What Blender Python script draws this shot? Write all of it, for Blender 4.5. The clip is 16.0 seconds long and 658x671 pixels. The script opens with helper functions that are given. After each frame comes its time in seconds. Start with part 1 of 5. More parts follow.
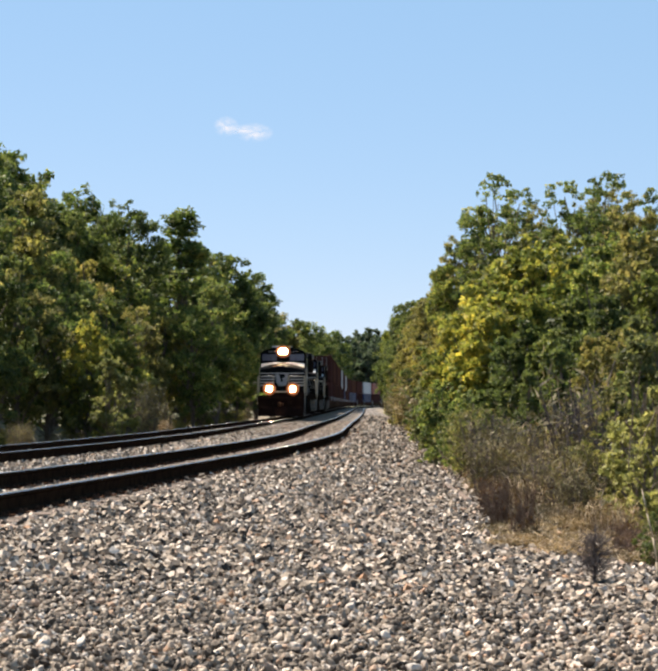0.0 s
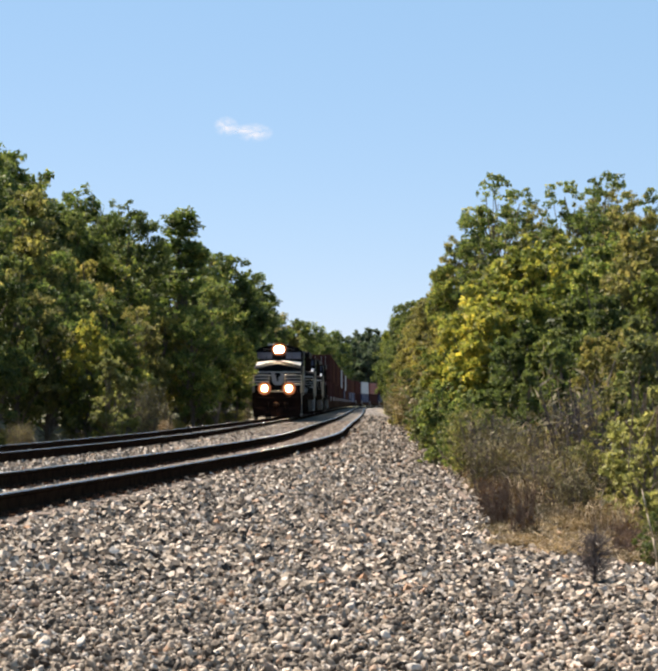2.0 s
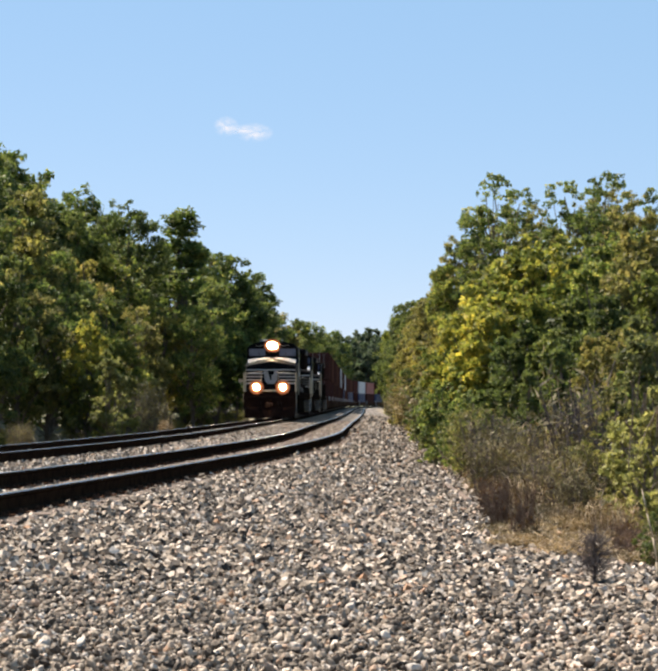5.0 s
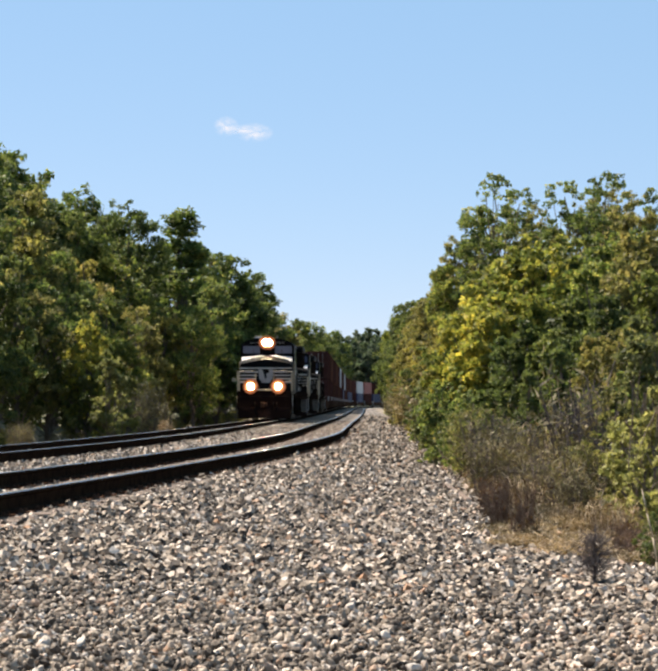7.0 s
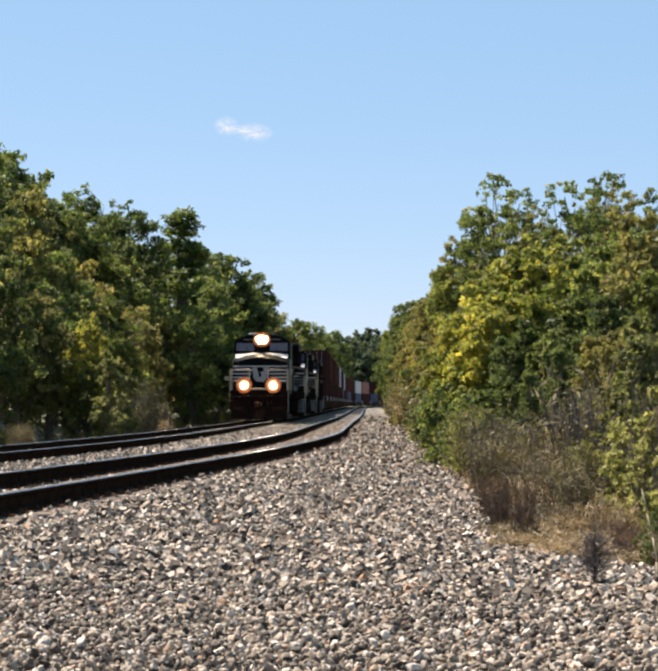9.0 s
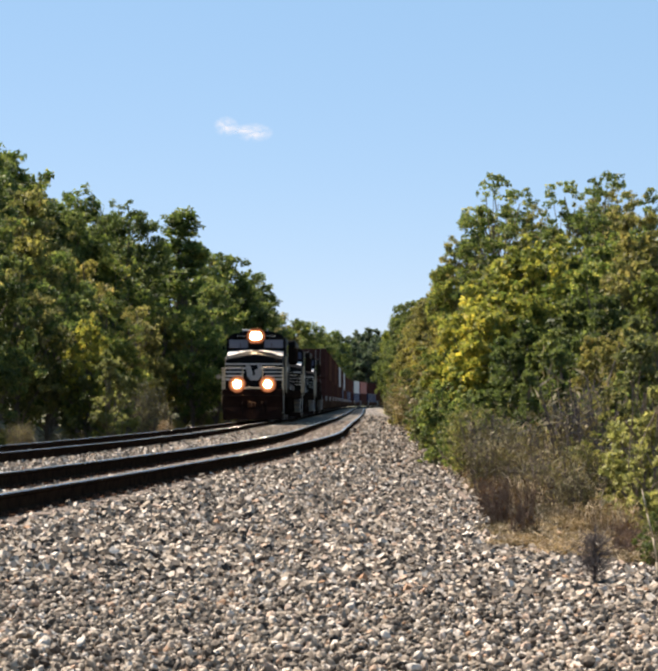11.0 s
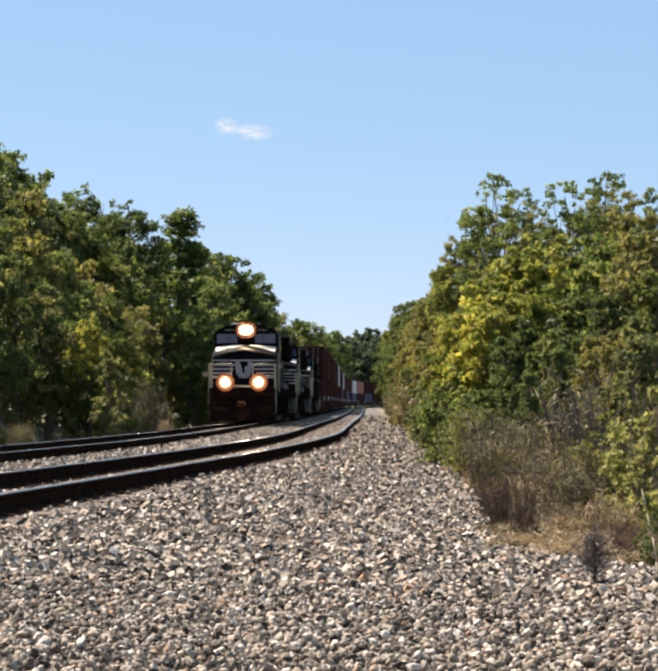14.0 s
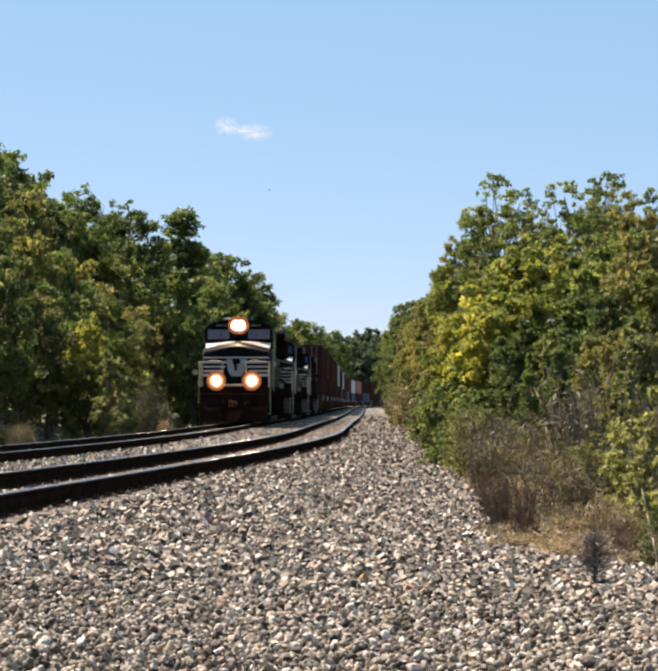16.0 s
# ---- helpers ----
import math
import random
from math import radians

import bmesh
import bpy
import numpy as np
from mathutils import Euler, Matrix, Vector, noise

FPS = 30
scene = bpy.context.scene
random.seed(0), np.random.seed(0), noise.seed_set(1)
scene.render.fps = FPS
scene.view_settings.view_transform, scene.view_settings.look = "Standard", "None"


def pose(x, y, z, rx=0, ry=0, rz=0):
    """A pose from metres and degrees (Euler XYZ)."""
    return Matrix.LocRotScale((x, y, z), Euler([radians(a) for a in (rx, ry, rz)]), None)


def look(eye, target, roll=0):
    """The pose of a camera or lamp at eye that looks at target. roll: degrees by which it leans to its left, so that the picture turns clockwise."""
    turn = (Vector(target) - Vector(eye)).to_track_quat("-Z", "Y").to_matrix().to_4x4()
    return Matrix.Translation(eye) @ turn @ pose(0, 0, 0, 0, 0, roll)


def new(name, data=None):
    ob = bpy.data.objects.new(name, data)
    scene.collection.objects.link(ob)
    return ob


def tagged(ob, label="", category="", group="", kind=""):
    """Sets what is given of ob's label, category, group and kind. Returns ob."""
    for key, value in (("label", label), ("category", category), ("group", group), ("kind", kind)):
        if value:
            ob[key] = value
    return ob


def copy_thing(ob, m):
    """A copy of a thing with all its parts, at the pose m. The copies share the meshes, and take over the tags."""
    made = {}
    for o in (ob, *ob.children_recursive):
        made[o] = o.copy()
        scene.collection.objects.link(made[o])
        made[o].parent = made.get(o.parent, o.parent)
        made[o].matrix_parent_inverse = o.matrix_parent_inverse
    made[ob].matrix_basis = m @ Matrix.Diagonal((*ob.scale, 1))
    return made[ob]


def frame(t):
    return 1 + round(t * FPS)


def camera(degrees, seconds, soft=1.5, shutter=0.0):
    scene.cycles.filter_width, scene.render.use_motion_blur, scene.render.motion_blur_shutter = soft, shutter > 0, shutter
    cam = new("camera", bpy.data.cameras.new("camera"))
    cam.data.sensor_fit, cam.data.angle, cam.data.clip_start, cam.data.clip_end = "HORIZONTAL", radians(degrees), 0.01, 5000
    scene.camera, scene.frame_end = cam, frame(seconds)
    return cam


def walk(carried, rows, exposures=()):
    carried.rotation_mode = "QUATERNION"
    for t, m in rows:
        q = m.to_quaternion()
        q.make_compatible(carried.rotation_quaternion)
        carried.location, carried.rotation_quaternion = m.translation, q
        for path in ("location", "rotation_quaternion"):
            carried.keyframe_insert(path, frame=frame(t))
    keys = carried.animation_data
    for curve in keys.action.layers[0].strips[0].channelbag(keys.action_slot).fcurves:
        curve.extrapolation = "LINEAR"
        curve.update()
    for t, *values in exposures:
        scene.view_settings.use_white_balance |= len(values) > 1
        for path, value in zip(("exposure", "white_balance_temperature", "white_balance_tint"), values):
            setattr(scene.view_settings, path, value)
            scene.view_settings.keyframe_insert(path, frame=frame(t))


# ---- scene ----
# ---------- camera ----------
cam = camera(20.3, 16.0, soft=3.0)
EYE = pose(0.0, 0.0, 0.78, 92.2, 0, 0)
walk(cam, [(0, EYE), (16, EYE)], [(0, 1.58, 6530, 13), (16, 1.58, 6530, 13)])

# ---------- world, sun, exposure ----------
SUN_EL, SUN_AZ = radians(52), radians(-50)  # azimuth from +y towards +x
world = bpy.data.worlds.new("sky")
scene.world = world
world.use_nodes = True
wn = world.node_tree.nodes
sky = wn.new("ShaderNodeTexSky")
sky.sky_type, sky.sun_disc = "NISHITA", False
sky.sun_elevation, sky.sun_rotation = SUN_EL, SUN_AZ % (2 * math.pi)
sky.altitude = 1900
sky.air_density, sky.dust_density, sky.ozone_density = 1.0, 0.0, 1.3
wn["Background"].inputs["Strength"].default_value = 0.049
# thin even haze over the clear sky
wl = world.node_tree.links
thin, haze = wn.new("ShaderNodeMix"), wn.new("ShaderNodeMix")
for node, kind, c in ((thin, "MULTIPLY", (0.5, 0.35, 0.3, 1)), (haze, "ADD", (1.33, 2.85, 4.35, 1))):
    node.data_type, node.blend_type = "RGBA", kind
    node.inputs[0].default_value, node.inputs[7].default_value = 1.0, c
wl.new(sky.outputs[0], thin.inputs[6])
wl.new(thin.outputs[2], haze.inputs[6])
wl.new(haze.outputs[2], wn["Background"].inputs["Color"])
sun = new("sun", bpy.data.lights.new("sun", "SUN"))
sun.data.energy, sun.data.angle, sun.data.color = 5.0, radians(0.5), (1.0, 0.9, 0.75)
sun.matrix_world = look((math.sin(SUN_AZ) * 60 * math.cos(SUN_EL), math.cos(SUN_AZ) * 60 * math.cos(SUN_EL), 60 * math.sin(SUN_EL)), (0, 0, 0))


# ---------- materials ----------
class Mat:
    """A node material with short helpers."""

    def __init__(self, name, rough=0.6, metal=0.0):
        self.m = bpy.data.materials.new(name)
        self.m.use_nodes = True
        self.t = self.m.node_tree
        self.b = self.t.nodes["Principled BSDF"]
        self.b.inputs["Roughness"].default_value = rough
        self.b.inputs["Metallic"].default_value = metal

    def n(self, kind, **ins):
        node = self.t.nodes.new("ShaderNode" + kind)
        for k, v in ins.items():
            key = k.replace("_", " ")
            if hasattr(v, "is_linked"):
                self.t.links.new(v, node.inputs[key])
            else:
                node.inputs[key].default_value = v
        return node

    def noise(self, scale, detail=3.0, rough=0.6, coord="Object"):
        c = self.t.nodes.new("ShaderNodeTexCoord")
        return self.n("TexNoise", Vector=c.outputs[coord], Scale=scale, Detail=detail, Roughness=rough).outputs["Fac"]

    def world_noise(self, scale, detail=3.0):
        g = self.t.nodes.new("ShaderNodeNewGeometry")
        return self.n("TexNoise", Vector=g.outputs["Position"], Scale=scale, Detail=detail).outputs["Fac"]

    def ramp(self, fac, stops):
        r = self.t.nodes.new("ShaderNodeValToRGB")
        while len(r.color_ramp.elements) < len(stops):
            r.color_ramp.elements.new(0.5)
        for e, (p, c) in zip(r.color_ramp.elements, stops):
            e.position, e.color = p, (*c, 1)
        self.t.links.new(fac, r.inputs[0])
        return r.outputs[0]

    def mix(self, fac, a, b, blend="MIX"):
        x = self.t.nodes.new("ShaderNodeMix")
        x.data_type, x.blend_type = "RGBA", blend
        for sock, v in ((x.inputs[0], fac), (x.inputs[6], a), (x.inputs[7], b)):
            if hasattr(v, "is_linked"):
                self.t.links.new(v, sock)
            else:
                sock.default_value = (*v, 1) if isinstance(v, tuple) else v
        return x.outputs[2]

    def color(self, c):
        if hasattr(c, "is_linked"):
            self.t.links.new(c, self.b.inputs["Base Color"])
        else:
            self.b.inputs["Base Color"].default_value = (*c, 1)
        return self

    def bump(self, fac, strength=0.3, dist=0.02):
        bp = self.n("Bump", Height=fac, Strength=strength, Distance=dist)
        self.t.links.new(bp.outputs[0], self.b.inputs["Normal"])
        return self

    def glow(self, c, s):
        self.b.inputs["Emission Color"].default_value = (*c, 1)
        self.b.inputs["Emission Strength"].default_value = s
        return self

    def island(self):
        return self.t.nodes.new("ShaderNodeNewGeometry").outputs["Random Per Island"]

    def each(self):
        return self.t.nodes.new("ShaderNodeObjectInfo").outputs["Random"]


def painted(name, c, rough=0.45, dirt=(0.10, 0.075, 0.05), amount=0.5, scale=1.5, metal=0.0):
    """Weathered paint: broad grime and fine specks over one colour."""
    m = Mat(name, rough, metal)
    a = m.ramp(m.noise(scale, 5), [(0.42, (0, 0, 0)), (0.75, (amount, amount, amount))])
    fine = m.ramp(m.noise(scale * 14, 3), [(0.35, (0.82, 0.82, 0.82)), (0.7, (1, 1, 1))])
    tone = m.ramp(m.each(), [(0.0, (0.72, 0.72, 0.72)), (1.0, (1.25, 1.22, 1.2))])
    m.color(m.mix(1.0, m.mix(1.0, m.mix(a, c, dirt), fine, "MULTIPLY"), tone, "MULTIPLY"))
    m.bump(m.noise(scale * 9, 2), 0.08, 0.01)
    if max(c) < 0.2:
        m.b.inputs["Specular IOR Level"].default_value = 0.05 if rough < 0.6 else 0.0
    return m.m


def leafy(name, stops, rough=0.6, through_=0.5):
    """Leaves: colour differs from leaf to leaf, bough to bough and tree to tree; light shines through."""
    m = Mat(name, rough)
    c = m.ramp(m.island(), stops)
    patch = m.ramp(m.world_noise(0.7, 3), [(0.38, (0.52, 0.56, 0.5)), (0.62, (1.42, 1.36, 1.15))])
    c = m.mix(1.0, c, patch, "MULTIPLY")
    tree = m.ramp(m.each(), [(0.0, (0.75, 0.8, 0.8)), (0.5, (1, 1, 1)), (1.0, (1.2, 1.12, 0.9))])
    c = m.mix(1.0, c, tree, "MULTIPLY")
    m.color(c)
    m.b.inputs["Specular IOR Level"].default_value = 0.2
    tr = m.n("BsdfTranslucent", Color=m.mix(1.0, c, (1.15, 1.2, 0.85), "MULTIPLY"))
    mx = m.n("MixShader", Fac=through_)
    out = m.t.nodes["Material Output"]
    m.t.links.new(m.b.outputs[0], mx.inputs[1])
    m.t.links.new(tr.outputs[0], mx.inputs[2])
    m.t.links.new(mx.outputs[0], out.inputs[0])
    return m.m


def stone_material():
    m = Mat("ballast_stone", 0.85)
    g = m.ramp(m.island(), [(0.0, (0.018, 0.013, 0.009)), (0.3, (0.070, 0.052, 0.037)), (0.46, (0.180, 0.144, 0.109)), (0.7, (0.300, 0.246, 0.188)), (0.88, (0.530, 0.480, 0.425)), (1.0, (0.270, 0.150, 0.078))])
    e = m.ramp(m.each(), [(0.0, (0.7, 0.7, 0.7)), (1.0, (1.15, 1.1, 1.05))])
    g = m.mix(1.0, g, e, "MULTIPLY")
    m.color(m.mix(1.0, g, m.ramp(m.world_noise(60, 3), [(0.3, (0.7, 0.7, 0.7)), (0.7, (1.1, 1.1, 1.1))]), "MULTIPLY"))
    m.bump(m.world_noise(90, 3), 0.5, 0.004)
    return m.m


def ground_material():
    """Ballast close to the track, earth and dead grass beyond; the shoulder mask is held by the sheet itself."""
    m = Mat("ballast_and_earth", 0.9)
    at = m.t.nodes.new("ShaderNodeAttribute")
    at.attribute_name = "gravel"
    g = m.t.nodes.new("ShaderNodeNewGeometry")
    v = m.n("TexVoronoi", Vector=g.outputs["Position"], Scale=17.0)
    tone = m.n("SeparateColor", Color=v.outputs["Color"]).outputs[0]
    st = m.ramp(tone, [(0.0, (0.030, 0.025, 0.020)), (0.3, (0.110, 0.092, 0.075)), (0.7, (0.185, 0.160, 0.132)), (1.0, (0.260, 0.232, 0.204))])
    # cells darken towards their borders: shade between stones, put into the colour
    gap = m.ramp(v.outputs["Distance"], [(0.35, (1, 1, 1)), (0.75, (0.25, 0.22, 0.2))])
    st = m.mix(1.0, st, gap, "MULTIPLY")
    # dark fines that also hold painted shade, under stones and beside the train
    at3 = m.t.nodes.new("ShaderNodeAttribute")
    at3.attribute_name = "grit_shade"
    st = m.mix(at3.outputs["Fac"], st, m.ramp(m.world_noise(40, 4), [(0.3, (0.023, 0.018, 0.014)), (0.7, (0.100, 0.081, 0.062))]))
    rust = m.ramp(m.world_noise(0.6, 4), [(0.45, (1, 1, 1)), (0.75, (0.85, 0.74, 0.64))])
    st = m.mix(1.0, st, rust, "MULTIPLY")
    earth = m.ramp(m.world_noise(3.0, 6), [(0.3, (0.077, 0.054, 0.032)), (0.5, (0.154, 0.115, 0.069)), (0.75, (0.231, 0.181, 0.115))])
    far = m.ramp(m.world_noise(0.08, 5), [(0.4, (0.039, 0.046, 0.015)), (0.7, (0.092, 0.085, 0.039))])
    at2 = m.t.nodes.new("ShaderNodeAttribute")
    at2.attribute_name = "wild"
    earth = m.mix(at2.outputs["Fac"], earth, far)
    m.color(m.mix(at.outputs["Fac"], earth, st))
    h = m.mix(at.outputs["Fac"], m.ramp(m.world_noise(25, 4), [(0, (0, 0, 0)), (1, (1, 1, 1))]), m.ramp(v.outputs["Distance"], [(0, (1, 1, 1)), (0.8, (0, 0, 0))]))
    m.bump(h, 0.8, 0.03)
    return m.m


def wood_material(name, dark, light, scale=6.0):
    m = Mat(name, 0.85)
    c = m.t.nodes.new("ShaderNodeTexCoord")
    mp = m.n("Mapping", Vector=c.outputs["Object"], Scale=(scale, scale, scale * 0.15))
    nz = m.n("TexNoise", Vector=mp.outputs[0], Scale=4.0, Detail=6.0).outputs["Fac"]
    m.color(m.mix(1.0, m.ramp(nz, [(0.3, dark), (0.7, light)]), m.ramp(m.each(), [(0, (0.75, 0.75, 0.75)), (1, (1.2, 1.15, 1.1))]), "MULTIPLY"))
    m.bump(nz, 0.6, 0.02)
    return m.m


def rail_side_material():
    m = Mat("rusty_rail_side", 0.9)
    m.b.inputs["Specular IOR Level"].default_value = 0.0
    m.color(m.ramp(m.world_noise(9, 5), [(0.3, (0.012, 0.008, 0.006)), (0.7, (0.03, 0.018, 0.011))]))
    m.bump(m.world_noise(60, 3), 0.3, 0.004)
    return m.m


def rail_head_material():
    m = Mat("polished_rail_head", 0.3, 0.9)
    m.color(m.ramp(m.world_noise(5, 4), [(0.3, (0.3, 0.28, 0.27)), (0.7, (0.45, 0.43, 0.42))]))
    m.t.links.new(m.ramp(m.world_noise(12, 3), [(0.3, (0.18, 0.18, 0.18)), (0.7, (0.27, 0.27, 0.27))]), m.b.inputs["Roughness"])
    return m.m


MAT = {
    "stone": stone_material(),
    "ground": ground_material(),
    "tie": wood_material("creosoted_tie", (0.035, 0.022, 0.015), (0.15, 0.1, 0.07)),
    "bark": wood_material("grey_brown_bark", (0.05, 0.038, 0.028), (0.17, 0.13, 0.1), 3.0),
    "twig": wood_material("dry_twig", (0.05, 0.03, 0.02), (0.15, 0.09, 0.06), 9.0),
    "grey_twig": wood_material("grey_dead_twig", (0.055, 0.042, 0.04), (0.13, 0.1, 0.09), 9.0),
    "pale_stem": wood_material("bleached_stem", (0.32, 0.25, 0.17), (0.55, 0.46, 0.34), 9.0),
    "rail_side": rail_side_material(),
    "rail_head": rail_head_material(),
    "steel_plate": painted("rusted_steel_plate", (0.07, 0.04, 0.028), 0.75, (0.12, 0.06, 0.03)),
    "green_leaf": leafy("green_leaf", [(0.0, (0.051, 0.074, 0.025)), (0.5, (0.101, 0.135, 0.045)), (0.85, (0.174, 0.190, 0.067)), (1.0, (0.256, 0.236, 0.090))]),
    "dark_leaf": leafy("dark_green_leaf", [(0.0, (0.043, 0.062, 0.025)), (0.6, (0.090, 0.115, 0.043)), (1.0, (0.165, 0.176, 0.068))]),
    "olive_leaf": leafy("olive_leaf", [(0.0, (0.084, 0.085, 0.034)), (0.5, (0.163, 0.156, 0.063)), (0.85, (0.238, 0.207, 0.090)), (1.0, (0.271, 0.218, 0.106))]),
    "yellow_leaf": leafy("yellow_green_leaf", [(0.0, (0.095, 0.123, 0.039)), (0.4, (0.192, 0.208, 0.057)), (0.75, (0.324, 0.303, 0.075)), (1.0, (0.419, 0.336, 0.088))]),
    "pale_leaf": leafy("pale_green_leaf", [(0.0, (0.095, 0.105, 0.043)), (0.5, (0.174, 0.181, 0.080)), (1.0, (0.285, 0.271, 0.141))]),
    "turning_leaf": leafy("olive_yellow_leaf", [(0.0, (0.094, 0.092, 0.033)), (0.5, (0.194, 0.178, 0.059)), (1.0, (0.320, 0.269, 0.094))]),
    # distance haze is mixed into this bluish leaf colour
    "hazy_leaf": leafy("haze_blue_leaf", [(0.0, (0.041, 0.060, 0.050)), (0.5, (0.066, 0.090, 0.074)), (1.0, (0.105, 0.128, 0.096))]),
    "dry_leaf": leafy("dry_grass_blade", [(0.0, (0.082, 0.054, 0.034)), (0.5, (0.178, 0.126, 0.077)), (1.0, (0.296, 0.221, 0.146))], 0.8, 0.2),
    "brush_leaf": leafy("grey_brown_brush", [(0.0, (0.068, 0.055, 0.034)), (0.45, (0.140, 0.116, 0.071)), (0.8, (0.224, 0.180, 0.129)), (1.0, (0.152, 0.153, 0.064))], 0.7, 0.2),
    "rust_leaf": leafy("rust_brown_leaf", [(0.0, (0.056, 0.023, 0.010)), (0.6, (0.122, 0.056, 0.019)), (1.0, (0.169, 0.094, 0.033))], 0.8, 0.25),
    "black_paint": painted("black_locomotive_paint", (0.004, 0.004, 0.005), 0.5, (0.014, 0.01, 0.008), 0.7),
    "white_paint": painted("white_stripe_paint", (0.58, 0.57, 0.56), 0.75, (0.4, 0.32, 0.24), 0.45),
    # sun and sky light on the nose top, held as a pale colour
    "nose_sheen": painted("nose_sheen_white", (0.36, 0.36, 0.38), 0.85, (0.2, 0.17, 0.15), 0.45),
    "frame_black": painted("sooty_underframe", (0.01, 0.008, 0.007), 0.8, (0.035, 0.022, 0.015), 0.8),
    "handrail": painted("off_white_handrail", (0.42, 0.36, 0.26), 0.5, (0.2, 0.14, 0.08), 0.5),
    "grey_steel": painted("grey_steel", (0.3, 0.3, 0.3), 0.5, (0.12, 0.09, 0.06), 0.6),
    "glass": None,
    # underframe black tinted brown: warm lamp light put into the colour
    "pilot": painted("lamp_tinted_pilot", (0.014, 0.008, 0.007), 0.85, (0.032, 0.019, 0.014), 0.6),
    "tread": painted("worn_wheel_tread", (0.25, 0.22, 0.2), 0.4, (0.08, 0.05, 0.03), 0.5, 4, 0.8),
    "maroon": painted("maroon_container", (0.055, 0.023, 0.021), 0.8, (0.08, 0.05, 0.038), 0.5),
    "brown": painted("brown_container", (0.07, 0.032, 0.023), 0.8, (0.09, 0.06, 0.04), 0.5),
    "grey_box": painted("light_grey_container", (0.42, 0.43, 0.45), 0.6, (0.25, 0.2, 0.16), 0.4),
    "blue_box": painted("navy_container", (0.03, 0.045, 0.1), 0.5, (0.08, 0.06, 0.05), 0.4),
    "red_box": painted("faded_red_container", (0.26, 0.07, 0.055), 0.7, (0.14, 0.09, 0.06), 0.4),
}
gl = Mat("dark_cab_glass", 0.06)
gl.color((0.06, 0.065, 0.1))
gl.b.inputs["Specular IOR Level"].default_value = 0.4
gl.bump(gl.noise(2.0, 1), 0.05, 0.02)
MAT["glass"] = gl.m
MAT["lamp"] = Mat("lit_lamp_lens").color((1, 0.9, 0.75)).glow((1.0, 0.78, 0.48), 140.0).m
# two emissive ring materials stand for the orange halo around a lit lamp
MAT["inner_halo"] = Mat("inner_halo_glow", 0.3, 0.6).color((0.25, 0.09, 0.04)).glow((1.0, 0.42, 0.16), 0.42).m
MAT["outer_halo"] = Mat("outer_halo_glow", 0.5, 0.3).color((0.12, 0.05, 0.03)).glow((1.0, 0.28, 0.08), 0.1).m
MAT["dim_lamp"] = Mat("unlit_lamp_lens", 0.1).color((0.5, 0.52, 0.55)).m


# ---------- mesh helpers ----------
def raw_mesh(name, verts, faces, mat, smooth=False):
    """A mesh from numpy arrays; every face has the same number of corners."""
    verts, faces = np.asarray(verts, np.float32), np.asarray(faces, np.int32)
    me = bpy.data.meshes.new(name)
    n, k = faces.shape
    me.vertices.add(len(verts))
    me.vertices.foreach_set("co", verts.ravel())
    me.loops.add(n * k)
    me.loops.foreach_set("vertex_index", faces.ravel())
    me.polygons.add(n)
    me.polygons.foreach_set("loop_start", np.arange(0, n * k, k, dtype=np.int32))
    me.polygons.foreach_set("use_smooth", np.full(n, smooth))
    me.materials.append(mat)
    me.update(calc_edges=True)
    return me


def part(name, bm, material, parent=None, label="", smooth=False):
    """Links a bmesh as one mesh object under a thing or a part."""
    me = bpy.data.meshes.new(name)
    bmesh.ops.recalc_face_normals(bm, faces=bm.faces)
    bm.to_mesh(me)
    bm.free()
    me.materials.append(material)
    if smooth:
        me.polygons.foreach_set("use_smooth", np.full(len(me.polygons), True))
    ob = new(name, me)
    ob.parent = parent
    if label:
        ob["label"] = label
    return ob


def share(name, me, parent, m):
    ob = new(name, me)
    ob.parent = parent
    ob.matrix_basis = m
    return ob


def box(bm, lo, hi, bev=0.0):
    """Adds a box between two corners, with bevelled edges."""
    r = bmesh.ops.create_cube(bm, size=1.0)
    vs = r["verts"]
    for v in vs:
        v.co = Vector([lo[i] + (v.co[i] + 0.5) * (hi[i] - lo[i]) for i in range(3)])
    if bev:
        es = list({e for v in vs for e in v.link_edges})
        bmesh.ops.bevel(bm, geom=es, offset=bev, segments=1, affect="EDGES")
    return bm


def cyl(bm, a, b, r, r2=None, seg=10):
    """Adds a capped tube from a to b."""
    a, b = Vector(a), Vector(b)
    d = b - a
    m = Matrix.Translation((a + b) / 2) @ d.to_track_quat("Z", "Y").to_matrix().to_4x4()
    bmesh.ops.create_cone(bm, cap_ends=True, segments=seg, radius1=r, radius2=r if r2 is None else r2, depth=d.length, matrix=m)
    return bm


def prism(bm, outline, y0, y1):
    """Adds a solid whose outline (x, z) runs from y0 to y1."""
    a = [bm.verts.new((x, y0, z)) for x, z in outline]
    b = [bm.verts.new((x, y1, z)) for x, z in outline]
    bm.faces.new(a)
    bm.faces.new(b[::-1])
    for i in range(len(a)):
        j = (i + 1) % len(a)
        bm.faces.new((a[i], b[i], b[j], a[j]))
    return bm


def pipe(bm, pts, r, seg=6):
    for a, b in zip(pts, pts[1:]):
        cyl(bm, a, b, r, seg=seg)
    return bm


